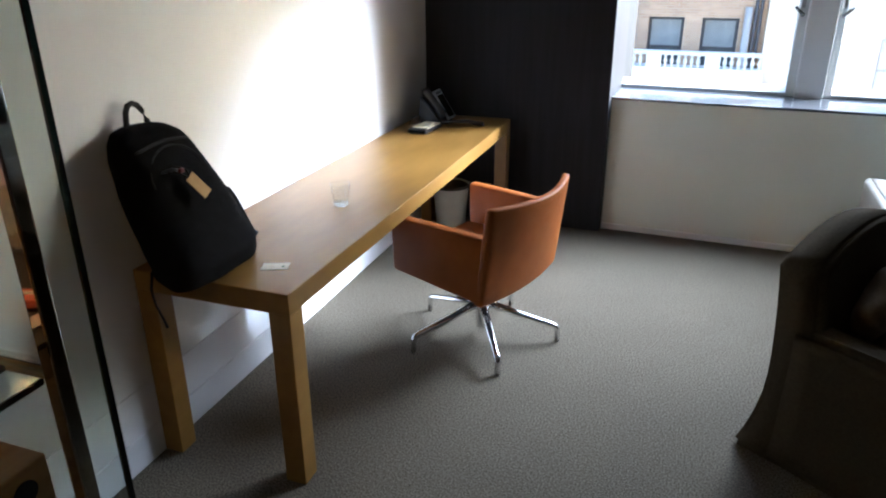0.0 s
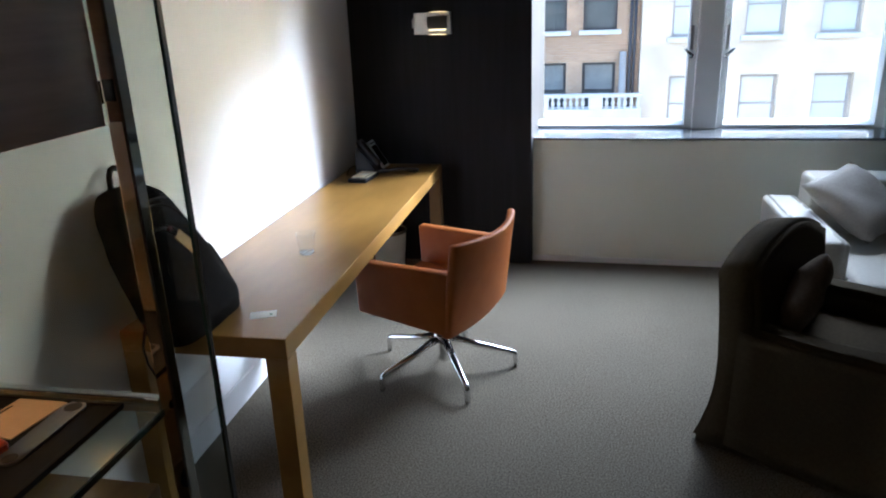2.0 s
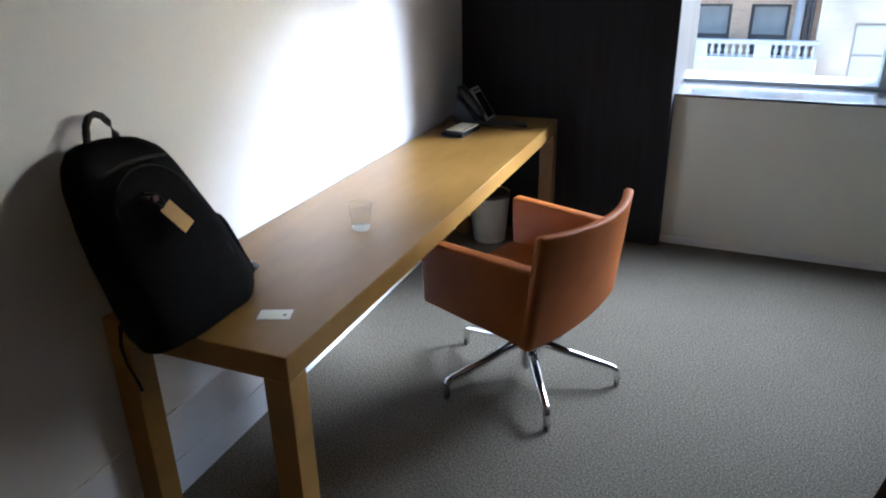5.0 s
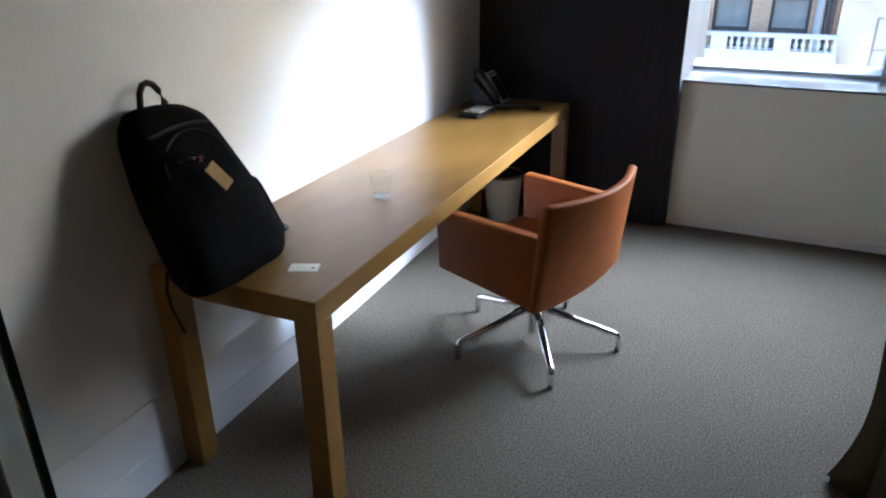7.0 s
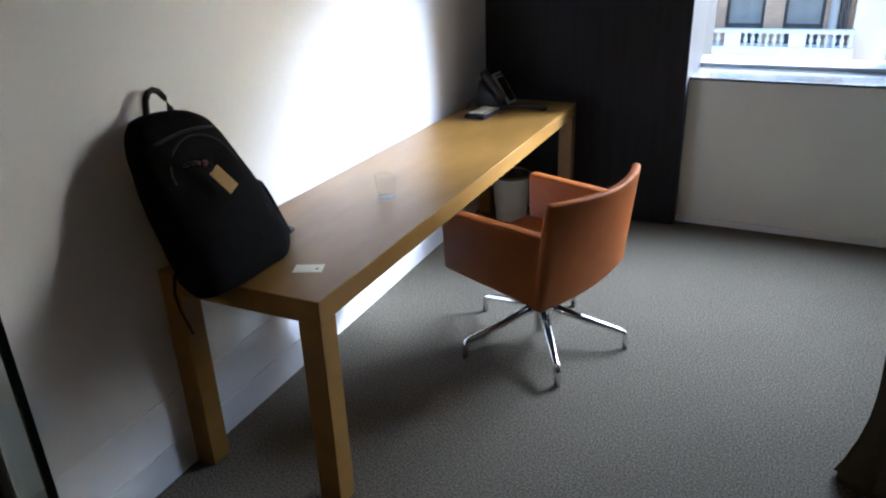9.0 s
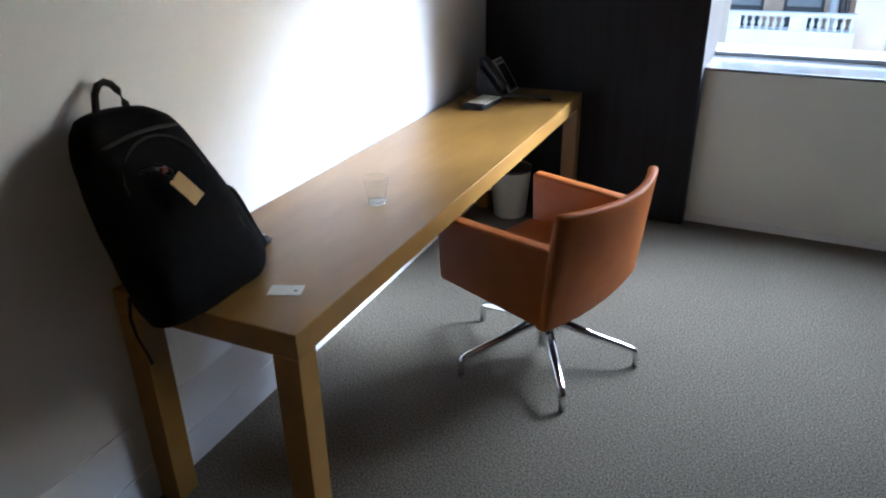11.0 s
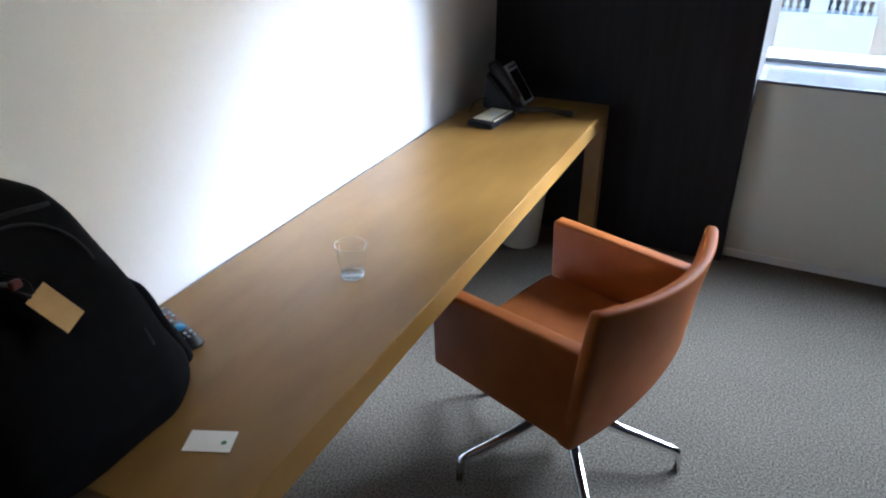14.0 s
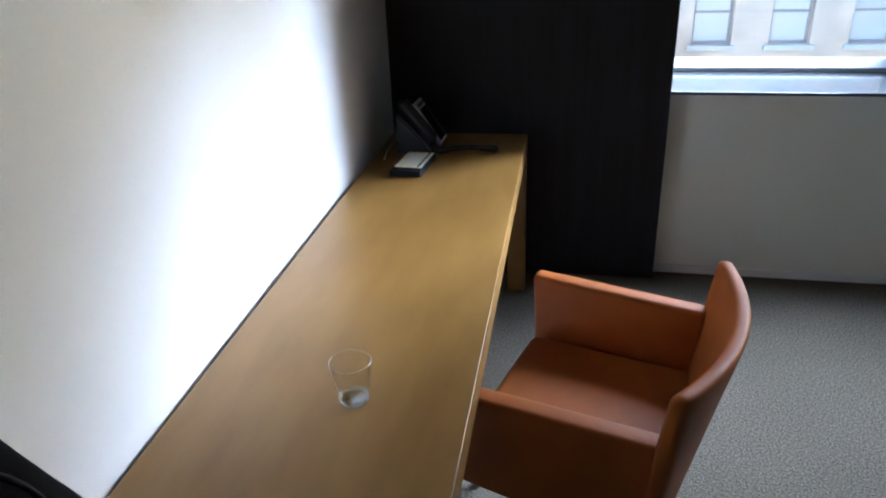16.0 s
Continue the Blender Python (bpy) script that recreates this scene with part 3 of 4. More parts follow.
for i in range(9):
    for j in range(3):
        x, y = -0.075 + 0.018 * i, (j - 1) * 0.013
        if abs(x - 0.018) < 0.022 or x < -0.065:
            continue
        mat = ORANGE if -0.05 < x < -0.005 and (i + j) % 2 else GREYKEY
        boxpart("button", (x - 0.005, x + 0.005, y - 0.0035, y + 0.0035, 0.0222, 0.0242), mat, remote, 0.001, "orange rubber button" if mat is ORANGE else "pale rubber button", 1)
boxpart("badge", (-0.088, -0.084, -0.014, 0.014, 0.0222, 0.0228), GREYKEY, remote, 0, "pale printed bar")


def desk_phone(m):
    """Local: y towards the user, receiver on +x, z up."""
    p = thing("desk_phone", m, "black office telephone with a tilted grey-framed display on the desk", "telephone")
    bm = box(bmesh.new(), -0.10, 0.095, -0.085, 0.085, 0, 0.03)
    for v in bm.verts:
        if v.co.z > 0.02:
            v.co.z = 0.165 if v.co.y < 0 else 0.028
            v.co.y = -0.07 if v.co.y < 0 else 0.06
    bmesh.ops.bevel(bm, geom=list(bm.edges), offset=0.008, segments=2, affect="EDGES")
    part("base", bm, PLASTIC, p)
    face = boxpart("display_frame", (-0.058, 0.058, -0.100, 0.100, -0.008, 0.008), SILVER, p, 0.004, "grey plastic display frame")
    face.matrix_local = pose(-0.045, 0.034, 0.098, -57, 0, 0)
    boxpart("display", (-0.046, 0.046, -0.064, 0.088, 0.0081, 0.0095), SCREEN, face, 0.0, "dark green display")
    for k in range(3):
        boxpart("key", (-0.042 + 0.03 * k, -0.02 + 0.03 * k, -0.088, -0.074, 0.0081, 0.011), PLASTIC, face, 0.001, "small black key", 1)
    rec = tube(bmesh.new(), [(0.055, 0.068, 0.03), (0.055, 0.060, 0.055), (0.055, 0.030, 0.100), (0.055, -0.022, 0.160), (0.055, -0.050, 0.188), (0.055, -0.066, 0.184)], [0.018, 0.03, 0.024, 0.026, 0.032, 0.02], 12)
    part("receiver", rec, PLASTIC, p, "black plastic receiver in its cradle", True)
    cord = [(0.09, -0.06, 0.03), (0.12, -0.075, 0.055), (0.16, -0.095, 0.045), (0.19, -0.105, 0.005)]
    part("cord", tube(bmesh.new(), cord, 0.003, 6), PLASTIC, p, "thin black cord", True)
    return p


desk_phone(pose(-0.652, 5.018, 0.7402, 0, 0, -92))

recv = thing("cordless_receiver", pose(-0.447, 4.938, 0.7402, 0, 0, 9), "slim black receiver lying face down on the desk beside the telephone", "receiver")
part("receiver_body", tube(bmesh.new(), [(-0.13, 0, 0.012), (-0.10, 0, 0.016), (-0.04, 0, 0.024), (0.03, 0, 0.026), (0.08, 0, 0.018), (0.12, 0, 0.016), (0.13, 0, 0.014)], [0.008, 0.0145, 0.012, 0.012, 0.014, 0.0155, 0.01], 12), PLASTIC, recv, smooth=True)

pad = thing("note_box", pose(-0.628, 4.765, 0.7402, 0, 0, -6), "dark leather note box with cream note cards on the desk", "note box")
boxpart("box", (-0.06, 0.06, -0.115, 0.105, 0, 0.022), TRAY, pad, 0.003)
boxpart("note_card", (-0.052, 0.052, -0.075, 0.10, 0.0222, 0.026), PALECARD, pad, 0.0, "pale printed card")
boxpart("white_panel", (-0.025, 0.022, -0.02, 0.055, 0.0262, 0.0268), PAPER, pad, 0.0, "white printed panel")
boxpart("dark_band", (0.034, 0.042, -0.07, 0.095, 0.0262, 0.0268), INK, pad, 0.0, "dark printed band")

bin_ = thing("waste_bin", pose(-0.588, 5.115, 0), "pale grey round waste bin with a dark liner under the desk", "waste bin")
part("bucket", lathe(bmesh.new(), [(0.001, 0.004), (0.092, 0.0), (0.096, 0.006), (0.122, 0.295), (0.126, 0.30), (0.123, 0.303), (0.118, 0.298), (0.092, 0.012), (0.001, 0.011)], seg=36), BIN, bin_, smooth=True)
part("liner", lathe(bmesh.new(), [(0.1265, 0.285), (0.1285, 0.303), (0.124, 0.307), (0.1155, 0.29), (0.093, 0.02), (0.001, 0.018)], seg=36), LINER, bin_, "dark brown bin liner", True)

# ---- wall lamp on the pier ----
lamp = thing("wall_lamp", WIN @ pose(-0.262, -0.092, 1.648), "brushed steel wall lamp, lit, on the black pier", "wall lamp")
boxpart("plate", (-0.125, 0.125, -0.022, 0, -0.068, 0.068), STEEL, lamp, 0.003)
boxpart("switch_block", (-0.138, -0.1255, -0.016, -0.004, -0.026, 0.03), STEEL, lamp, 0.002, "small steel switch block")
bm = bmesh.new()
arc = [(math.cos(radians(a)), math.sin(radians(a))) for a in range(-60, 61, 12)]
rows_ = [[bm.verts.new((x, -0.024 - 0.03 * (ca - 0.5), 0.042 * sa + 0.006)) for ca, sa in arc] for x in (-0.03, 0.10)]
for k in range(len(arc) - 1):
    bm.faces.new((rows_[0][k], rows_[0][k + 1], rows_[1][k + 1], rows_[1][k]))
bmesh.ops.solidify(bm, geom=list(bm.faces), thickness=0.002)
part("visor", bm, STEEL, lamp, "curved steel visor", True)
bulb_mat = bpy.data.materials.new("warm_led")
bulb_mat.use_nodes = True
bulb_mat.node_tree.nodes["Principled BSDF"].inputs["Emission Color"].default_value = (1.0, 0.72, 0.28, 1)
bulb_mat.node_tree.nodes["Principled BSDF"].inputs["Emission Strength"].default_value = 0.6
boxpart("light_strip", (-0.02, 0.09, -0.029, -0.0225, -0.044, -0.038), bulb_mat, lamp, 0.0, "warm glowing strip")
boxpart("light_strip", (-0.02, 0.09, -0.010, -0.004, 0.0695, 0.072), bulb_mat, lamp, 0.0, "warm glowing strip")
boxpart("light_strip", (-0.02, 0.09, -0.010, -0.004, -0.072, -0.0695), bulb_mat, lamp, 0.0, "warm glowing strip")


# ---- armchair ----
def armchair(m):
    """Local: y front, x right. A loose cover that flares at the floor."""
    a = thing("armchair", m, "olive brown slipcovered armchair with a skirt down to the carpet", "armchair")
    # back with crowned top and flaring foot
    bm = bmesh.new()
    nu, nz = 14, 10
    vs = {}
    for side in (0, 1):
        for i in range(nu + 1):
            for j in range(nz + 1):
                u, v = i / nu * 2 - 1, j / nz
                top = 0.752 + 0.105 * (1 - abs(u) ** 1.8) + 0.026 * side
                z = 0.004 + v * (top - 0.004)
                flare = 0.032 * max(0, 1 - z / 0.26) ** 2
                x = u * (0.385 + flare - 0.02 * math.sin(math.pi * min(1, z / 0.76)))
                y = -0.385 - flare + 0.03 * math.sin(math.pi * min(1, z / 0.8)) + (0.165 if side else 0) * (1 - 0.08 * v) + (flare if side else 0)
                vs[side, i, j] = bm.verts.new(Vector((x, y, z)) + Vector(noise.noise_vector(Vector((x * 4, y * 4 + 9, z * 4)))) * 0.006)
    for i in range(nu):
        for j in range(nz):
            for side in (0, 1):
                bm.faces.new([vs[side, p, q] for p, q in ((i, j), (i + 1, j), (i + 1, j + 1), (i, j + 1))])
    for i in range(nu):
        for j in (0, nz):
            bm.faces.new((vs[0, i, j], vs[0, i + 1, j], vs[1, i + 1, j], vs[1, i, j]))
    for j in range(nz):
        for i in (0, nu):
            bm.faces.new((vs[0, i, j], vs[0, i, j + 1], vs[1, i, j + 1], vs[1, i, j]))
    bmesh.ops.recalc_face_normals(bm, faces=bm.faces)
    edge = [e for e in bm.edges if len(e.link_faces) == 2 and e.calc_face_angle(0) > 0.9]
    bmesh.ops.bevel(bm, geom=edge, offset=0.02, segments=3, affect="EDGES")
    part("backrest", bm, OLIVE, a, smooth=True)
    for s in (-1, 1):
        bm = box(bmesh.new(), min(s * 0.26, s * 0.385), max(s * 0.26, s * 0.385), -0.30, 0.43, 0.006, 0.555)
        bmesh.ops.subdivide_edges(bm, edges=bm.edges, cuts=6, use_grid_fill=True)
        for v in bm.verts:
            flare = 0.032 * max(0, 1 - v.co.z / 0.26) ** 2
            if v.co.x * s > 0.3:
                v.co.x += s * flare
            if v.co.y > 0.3:
                v.co.y += flare
            if v.co.z > 0.5:
                v.co.z += 0.02 * max(0, -v.co.y) - 0.012
            v.co += Vector(noise.noise_vector(v.co * 4)) * 0.007
        edge = [e for e in bm.edges if len(e.link_faces) == 2 and e.calc_face_angle(0) > 0.9]
        bmesh.ops.bevel(bm, geom=edge, offset=0.028, segments=4, affect="EDGES")
        part("armrest", bm, OLIVE, a, smooth=True)
    crease_box("seat_cushion", (-0.258, 0.258, -0.25, 0.43, 0.25, 0.44), OLIVE, a, 0.04, "", 0.008, 5)
    crease_box("skirt", (-0.258, 0.258, 0.38, 0.425, 0.006, 0.25), OLIVE, a, 0.008, "", 0.006, 4)
    return a


ARM = pose(1.753, 3.355, 0, 0, 0, -124)
armchair(ARM)


def cushion(name, m, size, mat, label, puff=0.09):
    """A scatter cushion: pinched corners, sagging and a little creased."""
    c = thing(name, m, label, "cushion")
    bm = bmesh.new()
    n = 14
    vs = {}
    for side in (-1, 1):
        for i in range(n + 1):
            for j in range(n + 1):
                u, v = i / n * 2 - 1, j / n * 2 - 1
                t = (1 - u ** 4) * (1 - v ** 4)
                pinch = 1 - 0.07 * (1 - abs(u)) * abs(v) ** 3 - 0.07 * (1 - abs(v)) * abs(u) ** 3
                p = Vector((u * size / 2 * pinch, side * puff * t ** 0.6 if t > 0 else 0, v * size / 2 * pinch))
                p.y += 0.012 * noise.noise(Vector((u * 2.2, v * 2.2, side * 3))) * (1 if t > 0 else 0)
                if t <= 1e-9 and side == 1:
                    vs[side, i, j] = vs[-1, i, j]
                else:
                    vs[side, i, j] = bm.verts.new(p)
    for side in (-1, 1):
        for i in range(n):
            for j in range(n):
                bm.faces.new([vs[side, p, q] for p, q in ((i, j), (i + 1, j), (i + 1, j + 1), (i, j + 1))])
    part("cover", bm, mat, c, smooth=True)
    return c


cushion("cushion", ARM @ pose(0.05, -0.16, 0.585, -24, 38, 0), 0.31, BROWN, "brown linen cushion leaning in the armchair", 0.065)

# ---- sofa under the windows ----
SOFA_AT = pose(1.79, 5.10, 0)
sofa = thing("sofa", SOFA_AT, "cream cotton sofa with broad square arms under the windows", "sofa")
crease_box("armrest", (0.024, 0.224, -0.97, 0.0, 0.04, 0.585), SOFA, sofa, 0.03, "", 0.005, 6)
crease_box("armrest", (2.0, 2.30, -1.15, 0.0, 0.04, 0.585), SOFA, sofa, 0.03, "", 0.005, 6)
crease_box("backrest", (0.226, 1.998, -0.26, 0.0, 0.04, 0.74), SOFA, sofa, 0.035, "", 0.006, 6)
crease_box("seat_base", (0.226, 1.998, -1.12, -0.262, 0.04, 0.27), SOFA, sofa, 0.02, "", 0.004, 5)
for k in range(2):
    crease_box("seat_cushion", (0.228 + 0.885 * k, 1.111 + 0.885 * k, -1.14, -0.265, 0.272, 0.43), SOFA, sofa, 0.04, "", 0.006, 5)
for x in (0.06, 2.2):
    for y in (-1.08, -0.1):
        boxpart("foot", (x, x + 0.05, y, y + 0.05, 0, 0.045), PLASTIC, sofa, 0.003, "short black foot")
along, up = Vector((0.355, -0.33, -0.314)).normalized(), Vector((0.367, 0.30, 0.064))
up = (up - along * up.dot(along)).normalized()
lean = Matrix((along, up.cross(along), up)).transposed().to_4x4()
cushion("cushion", Matrix.Translation((2.225, 4.72, 0.645)) @ lean, 0.46, PILLOW, "pale grey linen cushion leaning on the sofa arm", 0.075)


# ---- minibar unit with chrome posts and glass ----
Y1, Y0, XF = 1.427, 0.094, 0.08
unit = thing("minibar_unit", pose(0, 0, 0), "minibar stand with chrome posts, glass sides and an amber oak drawer", "minibar")
for y in (Y1, Y0 - 0.036):
    boxpart("post", (XF - 0.013, XF + 0.013, y + 0.010, y + 0.036, 0, 2.4), POSTMETAL, unit, 0.003, "square polished chrome post")
boxpart("side_glass", (-0.80, 0.148, Y1 + 0.038, Y1 + 0.047, 0.0, 2.4), SIDEGLASS, unit, 0.0, "clear glass side panel")
boxpart("glass_edge", (0.1482, 0.153, Y1 + 0.0375, Y1 + 0.0475, 0.0, 2.4), GLASSEDGE, unit, 0.0, "dark polished glass edge")
shelf = boxpart("glass_shelf", (-0.79, XF - 0.004, Y0, Y1 + 0.02, 1.150, 1.1595), SIDEGLASS, unit, 0.0, "clear glass shelf")
boxpart("shelf_edge", (XF - 0.0038, XF + 0.0005, Y0, Y1 + 0.0, 1.1495, 1.160), GLASSEDGE, shelf, 0.0, "dark green glass edge")
boxpart("rail", (-0.79, XF - 0.02, Y1 + 0.0205, Y1 + 0.037, 1.137, 1.165), CHROME, unit, 0.003, "chrome shelf rail")
boxpart("drawer", (-0.79, XF - 0.03, Y0, Y1 - 0.004, 0.70, 1.024), DRAWER, unit, 0.003, "amber oak drawer box")
part("finger_hole", lathe(bmesh.new(), [(0.0005, 0), (0.02, 0), (0.02, 0.002), (0.0005, 0.002)], seg=20), INK, unit, "round finger hole").matrix_local = pose(XF - 0.0295, Y1 - 0.05, 0.985, 0, 90, 0)
boxpart("cabinet_body", (-0.79, XF - 0.03, Y0, Y1 - 0.16, 1.610, 2.4), WALNUT, unit, 0.002, "walnut upper cabinet")
boxpart("light_strip", (-0.62, -0.10, 1.04, 1.07, 1.598, 1.6095), STRIP, unit, 0.0, "warm light strip under the cabinet")
door_ = boxpart("cabinet_door", (XF - 0.022, XF - 0.002, Y0, Y1 - 0.007, 1.600, 2.4), WALNUT, unit, 0.002, "walnut cabinet door")
for z in (1.629, 2.2):
    boxpart("hinge", (XF - 0.02, XF - 0.004, Y1 - 0.0068, Y1 - 0.0004, z, z + 0.03), DARKMETAL, door_, 0.0, "dark hinge")

tray = thing("bar_tray", pose(-0.12, 1.309, 1.1597), "black leather bar tray on the glass shelf", "tray")
boxpart("tray_base", (-0.25, 0.135, -0.20, 0.115, 0, 0.006), TRAY, tray, 0.002)
for d in ((-0.25, 0.135, 0.107, 0.115), (-0.25, 0.135, -0.20, -0.192)):
    boxpart("rim", (*d, 0.0062, 0.010), TRAY, tray, 0.001)
for d in ((-0.25, -0.242, -0.191, 0.106), (0.127, 0.135, -0.191, 0.106)):
    boxpart("rim", (*d, 0.0062, 0.010), TRAY, tray, 0.001)

TOP = 1.1660
opener = thing("bottle_opener", pose(-0.057, 1.336, TOP + 0.0002, 0, 0, 91), "flat dark steel bar opener lying on the tray", "bottle opener")
bm = bmesh.new()


def plate_outline(half, w, n=12):
    pts = [(half * 1.0 + w * math.cos(a), w * math.sin(a)) for a in [(-0.5 + k / n) * math.pi for k in range(n + 1)]]
    pts += [(-half + w * math.cos(a), w * math.sin(a)) for a in [(0.5 + k / n) * math.pi for k in range(n + 1)]]
    return pts


face_ = bm.faces.new([bm.verts.new((x, y, 0.003)) for x, y in plate_outline(0.064, 0.0195)])
ext = bmesh.ops.extrude_face_region(bm, geom=[face_])
for v in [g for g in ext["geom"] if isinstance(g, bmesh.types.BMVert)]:
    v.co.z = 0.0
part("plate", bm, GUNMETAL, opener)
part("ring_hole", lathe(bmesh.new(), [(0.0005, 0.0031), (0.0135, 0.0031), (0.0135, 0.0034), (0.0005, 0.0034)], (0.066, 0, 0), 20), INK, opener, "dark ring hole")
part("ring_hole", lathe(bmesh.new(), [(0.0005, 0.0031), (0.011, 0.0031), (0.011, 0.0034), (0.0005, 0.0034)], (-0.068, 0, 0), 20), INK, opener, "dark cap slot")
menu = thing("price_card", pose(-0.128, 1.369, TOP + 0.0002, 0, 0, -8), "tan minibar price card lying on the tray", "card")
boxpart("card_sheet", (-0.043, 0.043, -0.052, 0.052, 0, 0.002), BRASS, menu)
boxpart("printed_line", (-0.037, -0.033, -0.045, 0.02, 0.0021, 0.0024), INK, menu, 0, "dark printed line")
snack = thing("snack_packet", pose(-0.122, 1.281, TOP + 0.0002, 0, 0, -20), "small red foil snack packet on the tray", "snack packet")
crease_box("packet", (-0.045, 0.045, -0.026, 0.026, 0, 0.018), RED, snack, 0.006, "", 0.003, 3)
boxpart("label_strip", (-0.03, 0.02, -0.008, 0.004, 0.0185, 0.0195), PAPER, snack, 0, "pale printed strip")
tumbler(pose(-0.205, 1.369, TOP + 0.0004), 0.03, 0.034, 0.088)

# ---- outside: street and the building opposite ----
FY = 24.0


def far(x, z):
    """Plan units of the facades to metres on the facade's plane."""
    return 0.70 + (x - 1.189) * 1.1645, -0.016 + (z - 0.735) * 1.1645


structure(boxpart("ground", (-400, 400, 8.0, 600, -18.2, -18.0), ASPHALT), "grey asphalt street far below", "street")
own = boxpart("wall_outer", (-8, 12, 6.55, 6.8, -18, 0.5), LIMESTONE)
structure(own, "pale stone outer wall below the windows", "wall")


def facade(name, x0, x1, y, z1, cols, rows, mat, frame_mat, label, glass_mat, w, h):
    """A block whose openings go through its front wall; windows stand in them."""
    f = thing(name, pose(0, 0, 0), label, "building")
    xs = sorted({x0, x1, *[v for c in cols for v in (c, c + w)]})
    zs = sorted({-18.0, z1, *[v for r in rows for v in (r, r + h)]})
    bm = bmesh.new()
    for a, b in zip(xs, xs[1:]):
        for c, d in zip(zs, zs[1:]):
            if any(abs(a - q) < 1e-4 for q in cols) and any(abs(c - q) < 1e-4 for q in rows):
                continue
            box(bm, a, b, y, y + 0.35, c, d)
    part("wall", bm, mat, f)
    boxpart("body", (x0, x1, y + 1.2, y + 9, -18, z1), mat, f)
    boxpart("roof", (x0 - 0.25, x1 + 0.25, y - 0.3, y + 9, z1, z1 + 0.5), LIMESTONE, f, 0.03, "pale stone cornice")
    first = None
    for r in rows:
        for c in cols:
            win = new("window")
            win.parent = f
            win.matrix_local = pose(c, y + 0.2, r)
            if first is None:
                e = 0.08
                bm = bmesh.new()
                for d in ((0, e, 0, h), (w - e, w, 0, h), (e, w - e, 0, e), (e, w - e, h - e, h), (e, w - e, h * 0.5 - 0.03, h * 0.5 + 0.03)):
                    box(bm, d[0], d[1], 0, 0.1, d[2], d[3])
                a_ = part("frame", bm, frame_mat, win)
                b_ = boxpart("pane", (e, w - e, 0.05, 0.06, e, h - e), glass_mat, win)
                d_ = boxpart("blind", (e + 0.01, w - e - 0.01, 0.035, 0.045, h * 0.52, h - e - 0.01), BLIND if glass_mat is FARGLASS else SHINEGLASS, win, 0, "half-drawn pale blind")
                s_ = boxpart("sill", (-0.12, w + 0.12, -0.32, 0.02, -0.14, -0.002), LIMESTONE, win, 0.01, "pale stone sill")
                first = (a_, b_, d_, s_)
            else:
                for o in first:
                    k = o.copy()
                    scene.collection.objects.link(k)
                    k.parent = win
    return f


WW = far(2.071, 0)[0] - far(1.189, 0)[0]
step = far(1.189, 0)[0] - far(-0.124, 0)[0]
c1 = far(1.189, 0)[0]
top_, bot_ = far(0, 0.735)[1], far(0, 1.568)[1]
HH = 1.75
storey = bot_ - (top_ - HH)
rows_l = [top_ - HH + storey * k for k in range(-2, 3)]
corner = far(2.674, 0)[0]
facade("apartment_building", c1 - 5 * step - 1, corner, FY, rows_l[-1] + HH + 1.2, [c1 - step * k for k in range(0, 5)], rows_l, TANBRICK, DARKFRAME, "tan brick apartment building with dark sash windows across the street", FARGLASS, WW, HH)
w2 = far(6.145, 0)[0] - far(5.22, 0)[0]
c2 = far(5.22, 0)[0]
s2 = far(6.999, 0)[0] - far(5.22, 0)[0]
t2, b2 = far(0, 0.36)[1], far(0, 1.335)[1]
rows_r = [t2 - 1.75 + (b2 - t2 + 1.75) * k for k in range(-2, 3)]
facade("apartment_building", corner + 0.01, c2 + 3 * s2, FY - 0.25, rows_r[-1] + 2.6, [c2 + s2 * k for k in range(-1, 3)], rows_r, PALEBRICK, GREYFRAME, "pale brick apartment building with grey sash windows across the street", SHINEGLASS, w2, 1.75)

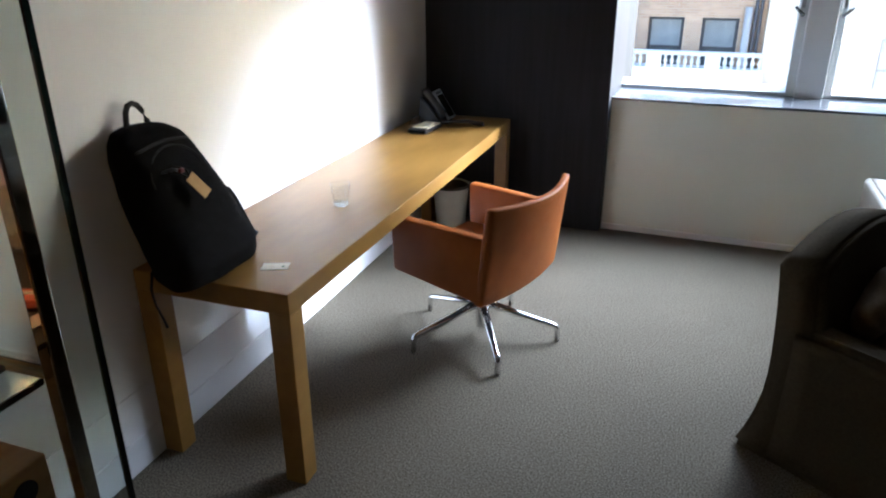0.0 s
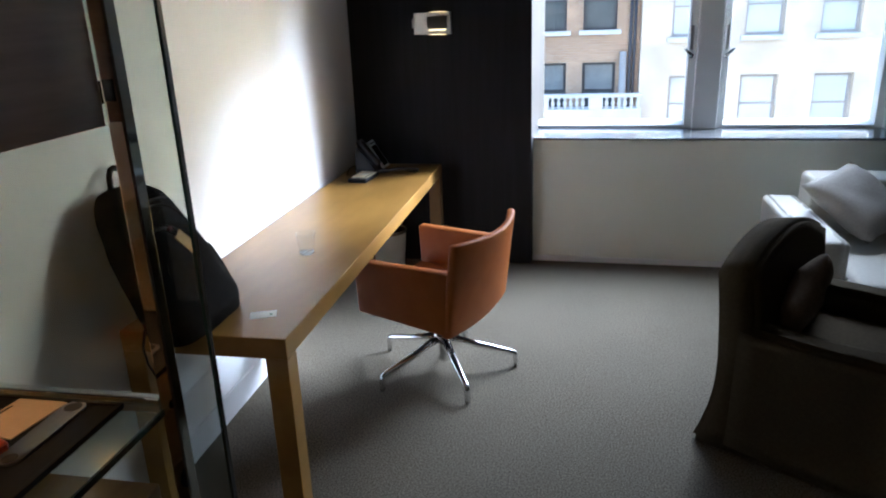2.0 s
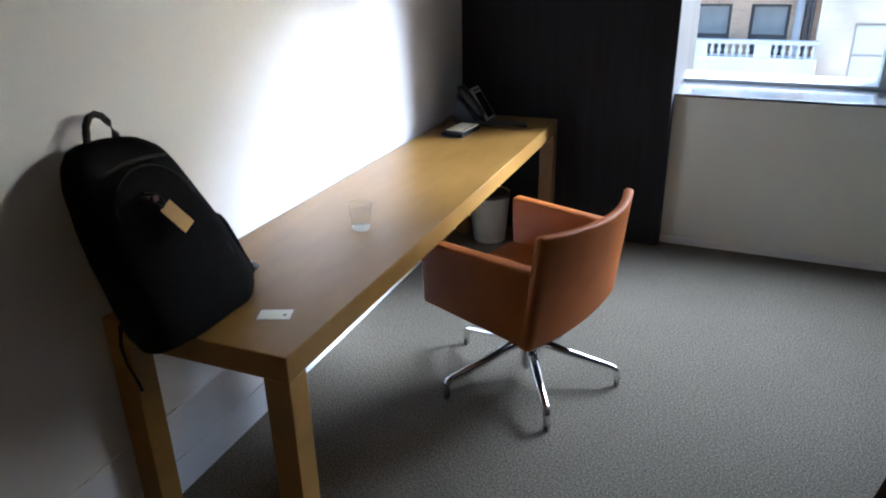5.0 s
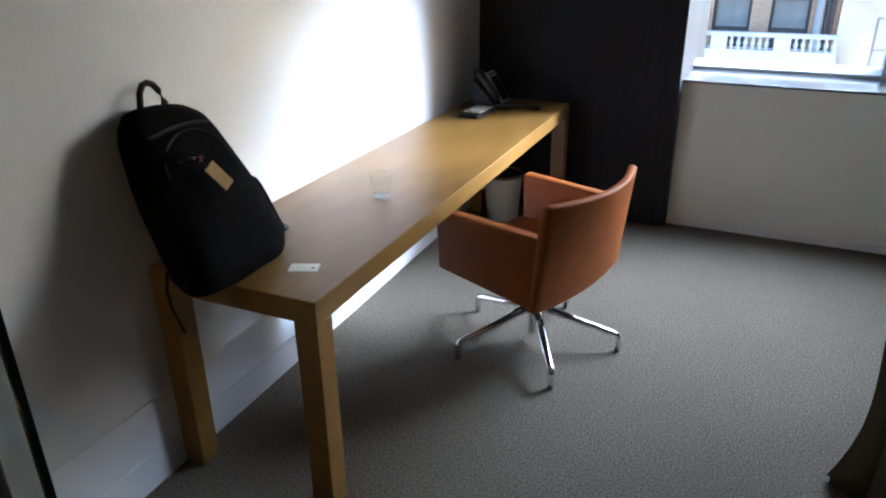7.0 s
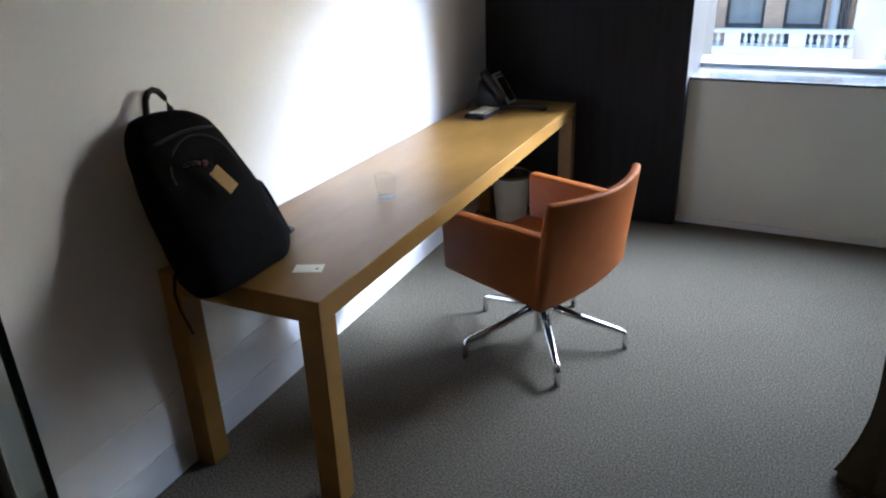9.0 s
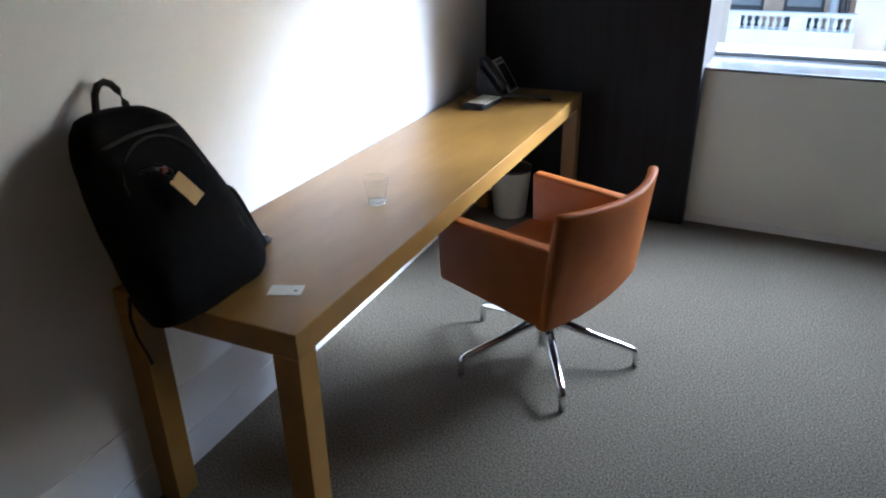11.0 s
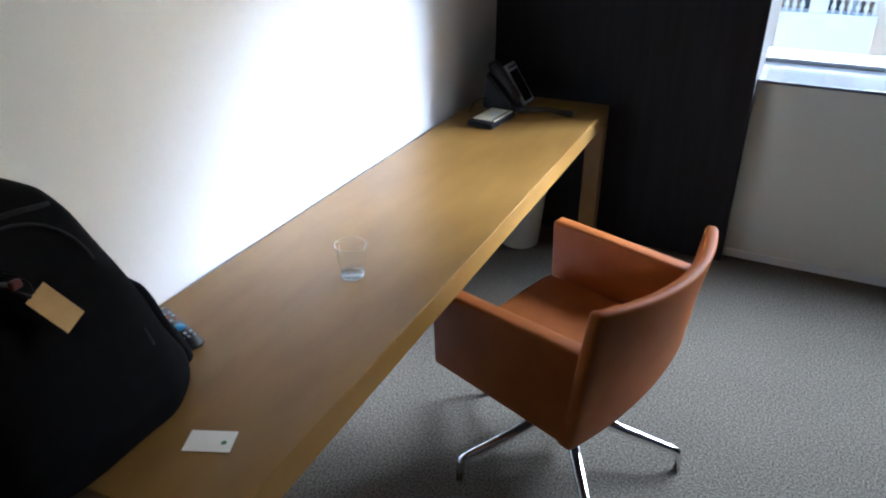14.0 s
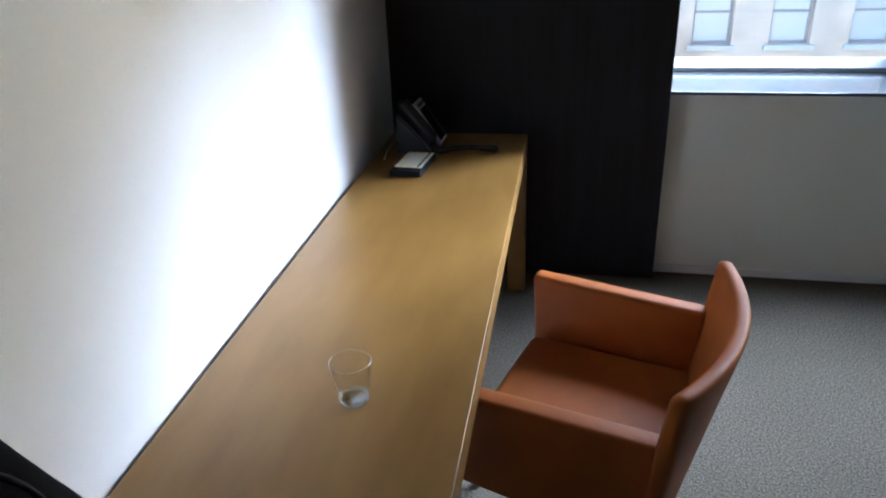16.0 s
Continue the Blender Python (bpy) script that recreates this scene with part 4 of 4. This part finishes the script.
# pipes and box at the corner of the tan building
for n, (px, r) in enumerate(((2.25, 0.11), (2.42, 0.05), (2.53, 0.045))):
    x = far(px, 0)[0]
    z1 = far(0, 1.0)[1] if n == 0 else far(0, 4.0)[1]
    pipe = part("drain_pipe", tube(bmesh.new(), [(x, FY - 0.13, -6), (x, FY - 0.13, z1)], r, 10), DARKFRAME if n else GREYFRAME, smooth=True)
    tagged(pipe, "dark metal drain pipe on the brick corner", "pipe", "pipes on the facade")

# balustrade on the terrace in front of the tan building
bz0, bz1 = far(0, -0.40)[1], far(0, 0.06)[1]
bal = thing("balustrade", pose(0, 0, 0), "white stone balustrade with turned balusters on a terrace", "balustrade")
xa, xb = far(-4.0, 0)[0], far(2.674, 0)[0]
boxpart("rail", (xa, xb, FY - 1.75, FY - 1.45, bz1 - 0.10, bz1), LIMESTONE, bal, 0.02)
boxpart("plinth", (xa, xb, FY - 1.75, FY - 1.45, bz0 - 1.2, bz0 + 0.10), LIMESTONE, bal, 0.02)
boxpart("terrace", (xa, xb, FY - 1.44, FY - 0.004, bz0 - 0.3, bz0 - 0.05), LIMESTONE, bal)
h_ = bz1 - bz0 - 0.2
spindle = None
for g in range(5):
    gx = far(2.674 - 1.36 * g, 0)[0]
    for k in range(6):
        x = gx - 0.10 - 0.178 * k
        if spindle is None:
            spindle = part("baluster", lathe(bmesh.new(), [(0.001, 0), (0.05, 0), (0.05, h_ * 0.12), (0.028, h_ * 0.2), (0.062, h_ * 0.42), (0.05, h_ * 0.6), (0.026, h_ * 0.8), (0.05, h_ * 0.9), (0.05, h_), (0.001, h_)], seg=10), LIMESTONE, bal, smooth=True)
            sp = spindle
        else:
            sp = spindle.copy()
            scene.collection.objects.link(sp)
        sp.location = (x, FY - 1.6, bz0 + 0.10)
    boxpart("pedestal", (gx - 0.10 - 0.178 * 6 - 0.35, gx - 0.10 - 0.178 * 5 - 0.12, FY - 1.74, FY - 1.46, bz0 + 0.101, bz1 - 0.101), LIMESTONE, bal)
